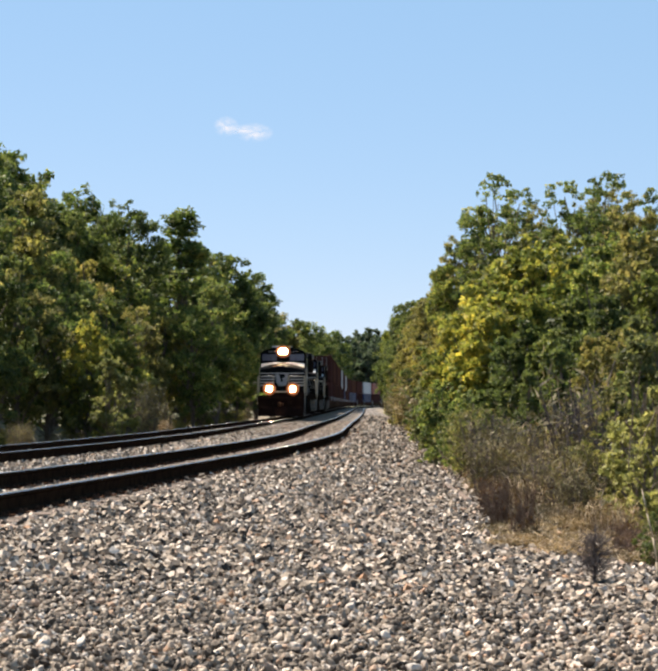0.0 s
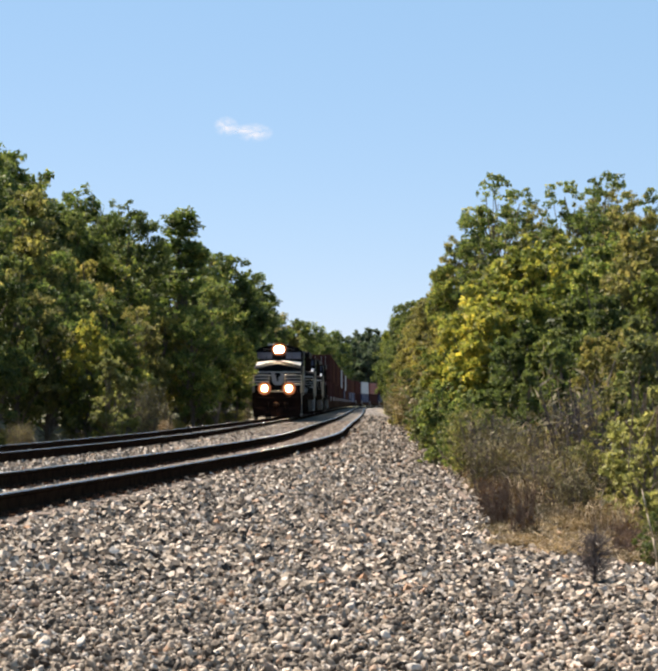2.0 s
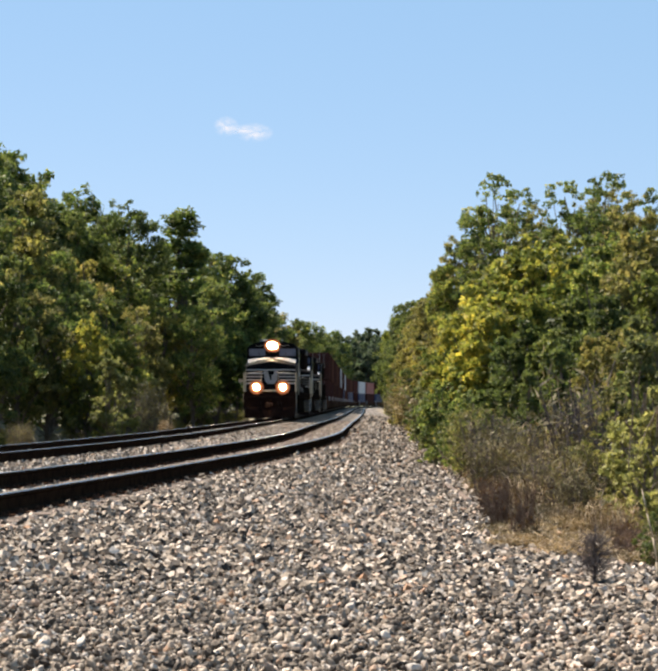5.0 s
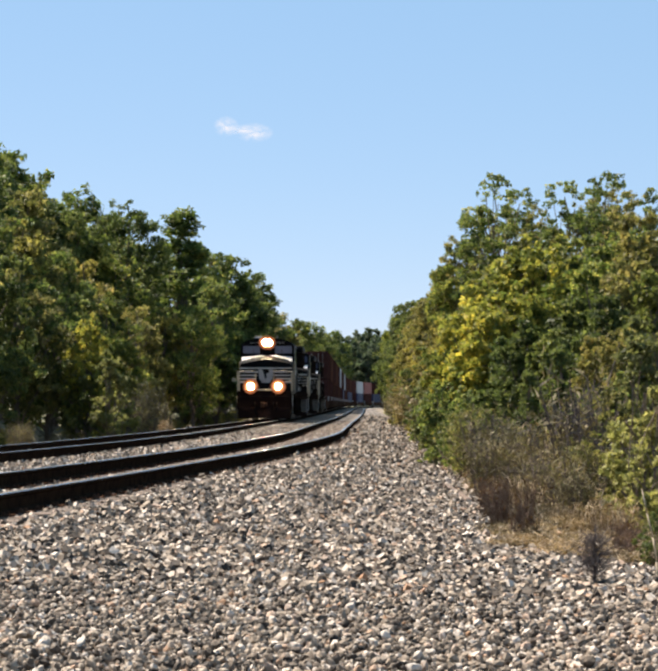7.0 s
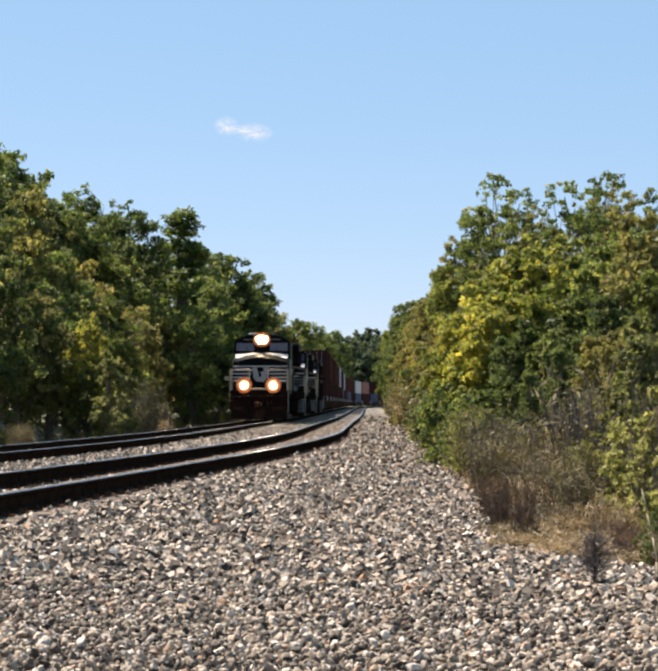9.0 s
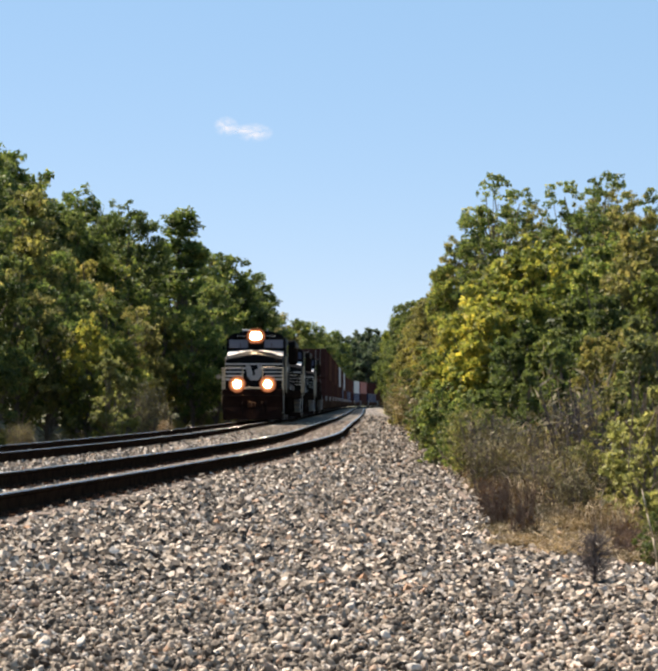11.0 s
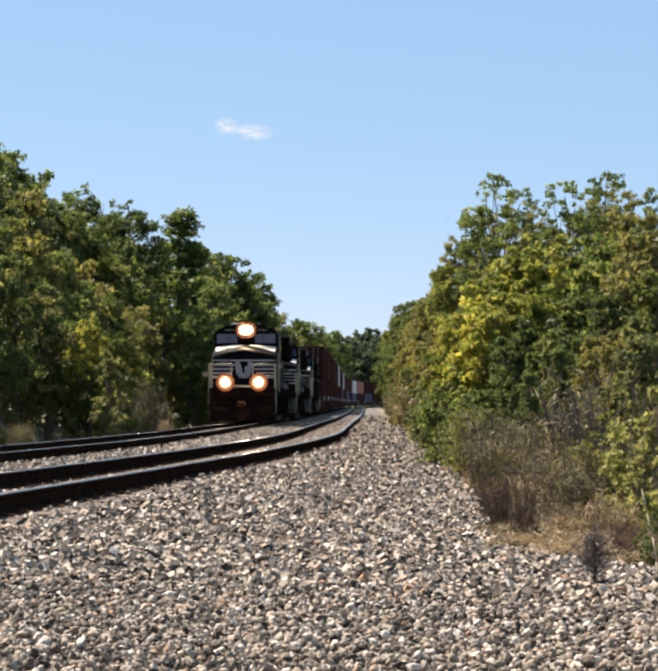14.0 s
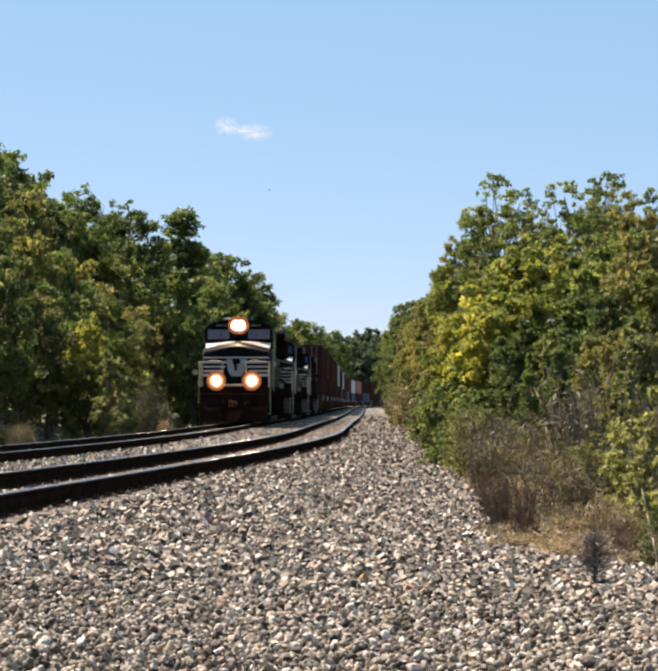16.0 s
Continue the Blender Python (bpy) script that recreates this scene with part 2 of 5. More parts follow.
# ---------- the line of the tracks ----------
SLOPES = ((-200, 0.42), (-60, 0.27), (0, 0.14), (10, 0.125), (20, 0.117), (30, 0.103), (38, 0.082), (47, 0.055), (55, 0.034), (62, 0.023),
          (80, 0.021), (98, 0.025), (118, 0.027), (160, 0.022), (220, 0.02), (300, 0.02), (380, 0.022), (420, 0.04), (445, 0.09), (480, 0.15), (600, 0.22), (1200, 0.3))
_y = np.arange(-200, 1201, 1.0)
_s = np.interp(_y, [a for a, b in SLOPES], [b for a, b in SLOPES])
_x = np.concatenate([[0], np.cumsum((_s[1:] + _s[:-1]) / 2)])
_x += -1.244 - np.interp(31.6, _y, _x)
GAUGE, SPACING = 1.505, 4.2


def near_rail(y):
    """x of the rail next to the shoulder."""
    return np.interp(y, _y, _x)


def slope(y):
    return np.interp(y, _y, _s)


def on_track(y, off):
    """The point off metres to the left of the near rail, square to the track, at y along it."""
    k = slope(y)
    n = math.hypot(1, k)
    return float(near_rail(y) - off / n), float(y + off * k / n)


def heading(y):
    return -math.degrees(math.atan(float(slope(y))))


EDGE_Y, EDGE_O = (-60, 6, 11.8, 13.1, 14.4, 15.8, 17, 24, 42, 400), (7.5, 7.5, 6.9, 5.9, 5.5, 4.95, 4.5, 3.9, 2.7, 2.5)  # width of the gravel shoulder


def lift(y):
    """The line climbs gently towards the bend."""
    return np.interp(y, [120, 160, 250, 420, 600], [0, 0.1, 0.3, 0.5, 0.8])


def ground_z(x, y):
    """Height of the ground: track bed, shoulder falling to the right, low earth with the brush, left verge."""
    x, y = np.asarray(x, float), np.asarray(y, float)
    o = x - near_rail(y)
    edge = np.interp(y, EDGE_Y, EDGE_O)
    z = np.interp(o, [-1e4, -40, -13, -9.5, -7.4, -6.6, 0.75], [6.0, 2.5, -0.75, -0.8, -0.55, -0.2, -0.2])
    right = -0.2 - 0.3 * np.clip((o - 0.75) / np.maximum(edge - 0.75, 0.1), 0, 1) - 0.3 * np.clip((o - edge) / 3.0, 0, 1)
    right = right + np.clip((o - edge - 12) / 60, 0, 3)
    return np.where(o > 0.75, right, z) + lift(y)
# ---------- ground ----------
def build_ground():
    ys = np.concatenate([np.arange(-60, 4, 4), np.arange(4, 40, 0.5), np.arange(40, 120, 2), np.arange(120, 460, 10), [500, 600, 800, 1100, 1600, 2500, 4000]])
    os_ = np.concatenate([[-2500, -1200, -500, -200, -90, -50, -40, -30, -20, -16, -13, -11, -9.5, -8.4, -7.4, -7, -6.6], np.arange(-6, 12, 0.3), [13, 15, 18, 24, 40, 70, 150, 400, 1200, 2500]])
    O, Y = np.meshgrid(os_, ys)
    X = near_rail(Y) + O
    Z = ground_z(X, Y)
    rng = np.random.default_rng(3)
    Z = Z + np.where((O < -7) | (O > np.interp(Y, EDGE_Y, EDGE_O) + 0.3), 0.04, 0.003) * rng.standard_normal(Z.shape) * (np.abs(O) < 30)
    ny, nx = X.shape
    idx = np.arange(ny * nx).reshape(ny, nx)
    F = np.stack([idx[:-1, :-1], idx[:-1, 1:], idx[1:, 1:], idx[1:, :-1]], -1).reshape(-1, 4)
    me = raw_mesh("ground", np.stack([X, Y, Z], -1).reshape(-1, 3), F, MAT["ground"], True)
    edge = np.interp(Y, EDGE_Y, EDGE_O)
    g = np.clip((edge + 0.35 - O) / 0.7, 0, 1) * np.clip((O + 8.0) / 0.8, 0, 1)
    me.attributes.new("gravel", "FLOAT", "POINT").data.foreach_set("value", g.ravel().astype(np.float32))
    # shade mask: near ballast, and the track beds far along the train
    me.attributes.new("grit_shade", "FLOAT", "POINT").data.foreach_set("value", np.where(O < -0.6, np.clip((420 - Y) / 60, 0, 1), np.clip((95 - Y) / 30, 0, 1)).ravel().astype(np.float32))
    w = np.clip((np.abs(O + 2) - 9) / 6, 0, 1)
    me.attributes.new("wild", "FLOAT", "POINT").data.foreach_set("value", w.ravel().astype(np.float32))
    return tagged(new("ground", me), "pale crushed-stone railway bed falling to bare brown earth", "ground", kind="structure")


ground = build_ground()


# ---------- tracks ----------
def rail_profile():
    """Half-metre-scale section of a heavy rail: (sideways, up), up = 0 at the running surface."""
    return [(-0.037, -0.004), (-0.033, 0.0), (0.033, 0.0), (0.037, -0.004), (0.037, -0.034), (0.012, -0.052), (0.009, -0.145), (0.075, -0.172),
            (0.075, -0.185), (-0.075, -0.185), (-0.075, -0.172), (-0.009, -0.145), (-0.012, -0.052), (-0.037, -0.034)]


def build_rail(off, parent):
    ys = np.concatenate([np.arange(-60, 130, 1.0), np.arange(130, 620, 6.0)])
    prof = rail_profile()
    k = len(prof)
    verts = []
    for y in ys:
        for s, u in prof:
            px, py = on_track(y, off - s)
            verts.append((px, py, u + float(lift(py))))
    n = len(ys)
    faces = [(i * k + j, i * k + (j + 1) % k, (i + 1) * k + (j + 1) % k, (i + 1) * k + j) for i in range(n - 1) for j in range(k)]
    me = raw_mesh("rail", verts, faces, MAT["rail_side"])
    me.materials.append(MAT["rail_head"])
    mi = np.array([1 if j in (0, 1, 2) else 0 for i in range(n - 1) for j in range(k)], np.int32)
    me.polygons.foreach_set("material_index", mi)
    ob = new("rail", me)
    ob.parent = parent
    ob["label"] = "rusty steel rail with a polished running surface"
    return ob


def build_track(first, label):
    track = tagged(new("railway_track"), label, "railway track", "parallel tracks", "structure")
    for off in (first, first + GAUGE):
        build_rail(off, track)
    bm = bmesh.new()
    box(bm, (-1.3, -0.115, -0.37), (1.3, 0.115, -0.19), 0.012)
    first_tie = part("tie", bm, MAT["tie"], track)
    tie_me = first_tie.data
    bm = bmesh.new()
    for s in (-0.5 * GAUGE, 0.5 * GAUGE):
        box(bm, (s - 0.18, -0.09, -0.19), (s + 0.18, 0.09, -0.176))
        for dx, dy in ((-0.11, -0.05), (0.11, 0.05), (-0.095, 0.05), (0.095, -0.05)):
            box(bm, (s + dx - 0.013, dy - 0.013, -0.178), (s + dx + 0.013, dy + 0.013, -0.15))
    plate = part("tie_plate", bm, MAT["steel_plate"], track)
    rng = random.Random(int(first * 10) + 5)
    y, i = 6.0, 0
    while y < 120:
        px, py = on_track(y, first + GAUGE / 2)
        m = pose(px + rng.uniform(-0.03, 0.05), py, rng.uniform(-0.006, 0.0), 0, 0, heading(y) + rng.uniform(-0.8, 0.8))
        mp = pose(px, py, 0, 0, 0, heading(y))
        if i == 0:
            first_tie.matrix_basis, plate.matrix_basis = m, mp
        else:
            share("tie", tie_me, track, m)
            share("tie_plate", plate.data, track, mp)
        y += 0.54
        i += 1
    return track


near_track = build_track(0.0, "rusty steel railway track on timber ties in pale ballast")
far_track = build_track(SPACING, "rusty steel railway track carrying the freight train")


# ---------- ballast stones ----------
def stone_shapes(n, rng):
    """Angular crushed-stone blocks of unit size: chipped icosahedra."""
    p = (1 + 5 ** 0.5) / 2
    base = np.array([(-1, p, 0), (1, p, 0), (-1, -p, 0), (1, -p, 0), (0, -1, p), (0, 1, p), (0, -1, -p), (0, 1, -p), (p, 0, -1), (p, 0, 1), (-p, 0, -1), (-p, 0, 1)]) / math.hypot(1, p)
    face = np.array([(0, 11, 5), (0, 5, 1), (0, 1, 7), (0, 7, 10), (0, 10, 11), (1, 5, 9), (5, 11, 4), (11, 10, 2), (10, 7, 6), (7, 1, 8), (3, 9, 4), (3, 4, 2), (3, 2, 6), (3, 6, 8), (3, 8, 9), (4, 9, 5), (2, 4, 11), (6, 2, 10), (8, 6, 7), (9, 8, 1)])
    out = []
    for i in range(n):
        v = base * rng.uniform(0.72, 1.12, (12, 1))
        for _ in range(4):  # flat broken faces
            d = rng.standard_normal(3)
            d /= np.linalg.norm(d)
            h = v @ d
            v = v - np.outer(np.maximum(h - rng.uniform(0.45, 0.75), 0), d)
        out.append(v * np.array([1.0, rng.uniform(0.6, 0.95), rng.uniform(0.5, 0.8)]))
    return np.array(out), face


def turns(n, rng):
    q = rng.standard_normal((n, 4))
    q /= np.linalg.norm(q, axis=1, keepdims=True)
    w, x, y, z = q.T
    return np.stack([np.stack([1 - 2 * (y * y + z * z), 2 * (x * y - z * w), 2 * (x * z + y * w)], -1),
                     np.stack([2 * (x * y + z * w), 1 - 2 * (x * x + z * z), 2 * (y * z - x * w)], -1),
                     np.stack([2 * (x * z - y * w), 2 * (y * z + x * w), 1 - 2 * (x * x + y * y)], -1)], 1)


def chip_shapes(n, rng):
    """Simpler blocks for stones further off: eight corners, twelve faces."""
    base = np.array([(x, y, z) for x in (-1, 1) for y in (-1, 1) for z in (-1, 1)]) * 0.62
    face = np.array([(0, 1, 3), (0, 3, 2), (4, 6, 7), (4, 7, 5), (0, 4, 5), (0, 5, 1), (2, 3, 7), (2, 7, 6), (0, 2, 6), (0, 6, 4), (1, 5, 7), (1, 7, 3)])
    return np.array([base * rng.uniform(0.74, 1.14, (8, 3)) * np.array([1.1, rng.uniform(0.7, 1), rng.uniform(0.6, 0.9)]) for i in range(n)]), face


def grain_shapes(n, rng):
    """The smallest blocks, for the far end of the shoulder: six corners, eight faces."""
    base = np.array([(1, 0, 0), (-1, 0, 0), (0, 1, 0), (0, -1, 0), (0, 0, 1), (0, 0, -1)])
    face = np.array([(0, 2, 4), (2, 1, 4), (1, 3, 4), (3, 0, 4), (2, 0, 5), (1, 2, 5), (3, 1, 5), (0, 3, 5)])
    return np.array([(base + rng.normal(0, 0.18, (6, 3))) * np.array([1.1, rng.uniform(0.7, 1), rng.uniform(0.65, 0.95)]) for i in range(n)]), face


def stones_at(P, size, rng, shapes, face):
    n = len(P)
    v = shapes[rng.integers(0, len(shapes), n)] * size[:, None, None]
    v = np.einsum("nij,nkj->nki", turns(n, rng), v) + P[:, None, :]
    f = face[None] + (np.arange(n) * shapes.shape[1])[:, None, None]
    return v.reshape(-1, 3), f.reshape(-1, 3)


def scatter(n, y0, y1, o0, o1, rng, view=None):
    """Spots on the track bed between two offsets from the near rail, within the strip seen from the shoulder."""
    y = rng.uniform(y0, y1, n)
    o = rng.uniform(o0, o1, n)
    x = near_rail(y) + o
    if view:
        keep = np.abs(x) < y * view + 0.4
        x, y, o = x[keep], y[keep], o[keep]
    return x, y, o


def build_stones():
    rng = np.random.default_rng(11)
    shapes, face = stone_shapes(24, rng)
    edge = lambda y: np.interp(y, EDGE_Y, EDGE_O)
    V, F, count = [], [], 0
    # band: from y, to y, spots per square metre, mean radius
    chips, chip_face = chip_shapes(24, rng)
    grains, grain_face = grain_shapes(16, rng)
    for y0, y1, dens, r in ((7.2, 11, 1350, 0.0225), (11, 16, 1080, 0.0245), (16, 24, 680, 0.0275), (24, 36, 390, 0.032), (36, 56, 190, 0.038), (56, 100, 85, 0.047), (100, 170, 30, 0.06)):
        n = int((y1 - y0) * 9 * dens)
        x, y, o = scatter(n, y0, y1, 0.1, 8.2, rng, 0.19)
        keep = ((o < edge(y) + rng.uniform(-0.5, 0.5, len(y))) | ((o < edge(y) + 2.6) & (rng.random(len(o)) < 0.035))) & ((o > 0.62) | (rng.random(len(o)) < 0.12))
        x, y, o = x[keep], y[keep], o[keep]
        s = r * np.exp(np.clip(rng.normal(0, 0.28, len(x)), -0.7, 0.62))
        z = ground_z(x, y) + rng.uniform(-0.3, 1.0, len(x)) * s - np.where(o < 0.62, 0.02, 0)
        v, f = stones_at(np.stack([x, y, z], -1), s, rng, *((shapes, face) if y1 < 12 else (chips, chip_face) if y1 < 30 else (grains, grain_face)))
        V.append(v)
        F.append(f + count)
        count += len(v)
    # between and beside the rails
    for y0, y1, dens, o0, o1 in ((16, 110, 75, -1.4, -0.15), (22, 110, 120, -4.1, -1.6), (35, 80, 50, -7.0, -4.3)):
        n = int((y1 - y0) * (o1 - o0) * dens)
        x, y, o = scatter(n, y0, y1, o0, o1, rng, 0.19)
        s = 0.036 * np.exp(rng.normal(0, 0.22, len(x)))
        z = ground_z(x, y) + rng.uniform(-0.3, 0.5, len(x)) * s - (0.03 if o1 > -1 else 0)
        v, f = stones_at(np.stack([x, y, z], -1), s, rng, grains, grain_face)
        V.append(v)
        F.append(f + count)
        count += len(v)
    bed = tagged(new("ballast_bed"), "loose pale grey and tan crushed stone of the railway shoulder", "ballast", kind="stuff")
    joined = new("ballast_rest", raw_mesh("ballast_rest", np.concatenate(V), np.concatenate(F), MAT["stone"]))
    joined.parent = bed
    tagged(joined, kind="stuff")
    meshes = [raw_mesh("stone", s, face, MAT["stone"]) for s in shapes[:10]]
    for i in range(300):
        y = rng.uniform(7.4, 9.6)
        x = rng.uniform(-1.6, 1.6)
        s = min(0.032, float(0.0245 * np.exp(rng.normal(0, 0.25))))
        m = Matrix.LocRotScale((x, y, float(ground_z(x, y)) + 0.55 * s), Euler(rng.uniform(0, 6.28, 3)), (s, s, s))
        share("stone", meshes[i % 10], bed, m)
    return bed
# ---------- trees ----------
def leaf_quads(P, size, rng, long=1.5, droop=0.0):
    """Small folded leaves at the points P: (vertices, triangles)."""
    n = len(P)
    up = rng.standard_normal((n, 3)) + np.array([0, 0, 0.9])  # blades lie more flat than upright
    up /= np.linalg.norm(up, axis=1, keepdims=True)
    side = np.cross(up, rng.standard_normal((n, 3)))
    side /= np.linalg.norm(side, axis=1, keepdims=True)
    R = np.stack([side, np.cross(up, side), up], -1)
    s = size * np.exp(rng.normal(0, 0.25, n))
    q = np.array([(-0.5 * long, 0, 0), (0.3 * long, -0.45, 0.1), (0.5 * long, 0.35, -0.05)])
    v = np.einsum("nij,kj->nki", R, q) * s[:, None, None] + P[:, None, :]
    f = np.arange(n * 3).reshape(n, 3)
    return v.reshape(-1, 3), f


def crown_points(n, lobes, rng, clump, hollow=0.5, per=50):
    """Leaf spots gathered in bough-end clumps over the shells of the lobes (x, y, z, rx, rz)."""
    w = np.array([l[3] * l[3] + l[3] * l[4] for l in lobes])
    w /= w.sum()
    k = max(min(160, n // 20), n // per)
    L = np.array(lobes)[rng.choice(len(lobes), k, p=w)]
    d = rng.standard_normal((k, 3))
    d[:, 2] += 0.25
    d /= np.linalg.norm(d, axis=1, keepdims=True)
    r = rng.uniform(hollow, 1.04, k) ** 0.7
    c = L[:, :3] + d * r[:, None] * np.stack([L[:, 3], L[:, 3], L[:, 4]], -1)
    size = clump * np.exp(rng.normal(0, 0.3, k))
    pick = rng.choice(k, n, p=size ** 2 / (size ** 2).sum())
    e = rng.standard_normal((n, 3))
    e /= np.linalg.norm(e, axis=1, keepdims=True)
    return c[pick] + e * (size[pick] * rng.uniform(0.15, 1.0, n) ** 0.6)[:, None] * np.array([1, 1, 0.62])


def limb(bm, a, b, r0, r1, rng, bends=3, seg=6):
    a, b = Vector(a), Vector(b)
    p, rp = a, r0
    for i in range(1, bends + 1):
        f = i / bends
        q = a.lerp(b, f) + Vector(rng.normal(0, 0.025 * (b - a).length, 3)) * (0 if i == bends else 1)
        rq = r0 + (r1 - r0) * f
        cyl(bm, p, q, rp, rq, seg)
        p, rp = q, rq


def build_tree(name, label, category, height, width, leaf, n, size, seed, low=0.1, lobes_n=16, shape="oval", open_=0.0, trunk_r=0.16, stems=1, per=50):
    """A tree at the origin: tapered trunk with limbs, and a crown of many small leaves in uneven lobes."""
    rng = np.random.default_rng(seed)
    tree = tagged(new(name), label, category)
    lobes = []
    z0 = height * low
    for i in range(lobes_n):
        f = (i + rng.uniform(0, 0.9)) / lobes_n
        z = z0 + (height - z0) * (0.06 + 0.84 * f)
        prof = {"oval": math.sin(math.pi * min(0.98, 0.14 + 0.8 * f)) ** 0.7, "cone": max(0.16, 1.05 - f), "top": 0.35 + 0.65 * math.sin(math.pi * f ** 1.6 * 0.93), "column": 0.8 - 0.4 * f}[shape]
        a = rng.uniform(0, 6.283)
        rad = width / 2 * prof
        lr = max(0.12 * width, rad * rng.uniform(0.38, 0.62)) * (1 - 0.4 * open_)
        lobes.append((math.cos(a) * max(0, rad - lr * 0.7), math.sin(a) * max(0, rad - lr * 0.7), z, lr, lr * rng.uniform(0.6, 0.95)))
    tip = 0.08 if shape == "cone" else 0.19
    lobes.append((0, 0, height * 0.9, width * tip, height * 0.09))
    lobes.append((0, 0, height * 0.8, width * (tip + 0.03), height * 0.1))
    bm = bmesh.new()
    for s in range(stems):
        lean = Vector((rng.normal(0, 0.1) * width * (s > 0), rng.normal(0, 0.1) * width * (s > 0), 0))
        top = Vector((rng.normal(0, 0.012) * width, rng.normal(0, 0.012) * width, height * (0.93 if stems == 1 else 0.78))) + lean
        limb(bm, lean + Vector((0, 0, -0.2)), top, trunk_r, min(0.03, trunk_r * 0.35), rng, 5)
        for (x, y, z, lr, lz) in lobes[s::stems]:
            limb(bm, top * max(0.08, z / height - 0.18) + lean * 0.3, (x, y, z), trunk_r * 0.32, 0.014, rng, 2, 5)
    part("trunk", bm, MAT["bark"], tree)
    P = crown_points(n, lobes, rng, clump=(0.043 if per > 40 else 0.036) * (height * width) ** 0.5 * (1 - 0.25 * open_), hollow=0.45 + 0.3 * open_, per=per)
    P[:, 2] = np.maximum(P[:, 2], 0.05)
    v, f = leaf_quads(P, size, rng)
    crown = new("crown", raw_mesh("crown", v, f, MAT[leaf]))
    crown.parent = tree
    return tree


def build_brush(name, label, category, height, width, leaf, n, size, seed, stems=14, leafy_=1.0, stem_mat="twig", blade=1.5, thick=1.0):
    """A thicket: many thin stems that fork, with sparse leaves along them."""
    rng = np.random.default_rng(seed)
    bush = tagged(new(name), label, category)
    bm = bmesh.new()
    spots = []
    for i in range(stems):
        a, r = rng.uniform(0, 6.283), width / 2 * math.sqrt(rng.uniform(0, 1))
        base = Vector((math.cos(a) * r * 0.6, math.sin(a) * r * 0.6, -0.1))
        tip = Vector((math.cos(a) * r + rng.normal(0, 0.1) * width, math.sin(a) * r + rng.normal(0, 0.1) * width, height * rng.uniform(0.55, 1.0)))
        limb(bm, base, tip, thick * (0.012 + 0.004 * height), thick * 0.004, rng, 2, 4)
        for k in range(4):
            f = rng.uniform(0.3, 0.95)
            p = base.lerp(tip, f)
            q = p + Vector(rng.normal(0, 0.14, 3)) * height * 0.8 + Vector((0, 0, height * 0.12))
            q.z = max(q.z, 0.1)
            cyl(bm, p, q, thick * 0.007, thick * 0.003, 3)
            spots += [p.lerp(q, g) for g in (0.4, 0.7, 1.0)] + [base.lerp(tip, min(1, f + 0.1))]
    tagged(part("stem", bm, MAT[stem_mat], bush), kind="stuff")
    S = np.array(spots)
    P = S[rng.integers(0, len(S), n)] + rng.normal(0, 0.07 + 0.035 * height * leafy_, (n, 3))
    P[:, 2] = np.maximum(P[:, 2], 0.03)
    v, f = leaf_quads(P, size, rng, blade)
    crown = new("foliage", raw_mesh("foliage", v, f, MAT[leaf]))
    crown.parent = bush
    return bush


def place(ob, x, y, height, base_h, turn, wide=1.0, z=None, used=set()):
    """Puts a plant, or a copy of it, on the ground at that height."""
    k = height / base_h
    zz = float(ground_z(x, y)) - 0.05 if z is None else z
    if ob.name in used:
        ob = copy_thing(ob, pose(x, y, zz, 0, 0, turn))
    else:
        used.add(ob.name)
        ob.matrix_basis = pose(x, y, zz, 0, 0, turn)
    ob.scale = (k * wide, k * wide, k)
    return ob


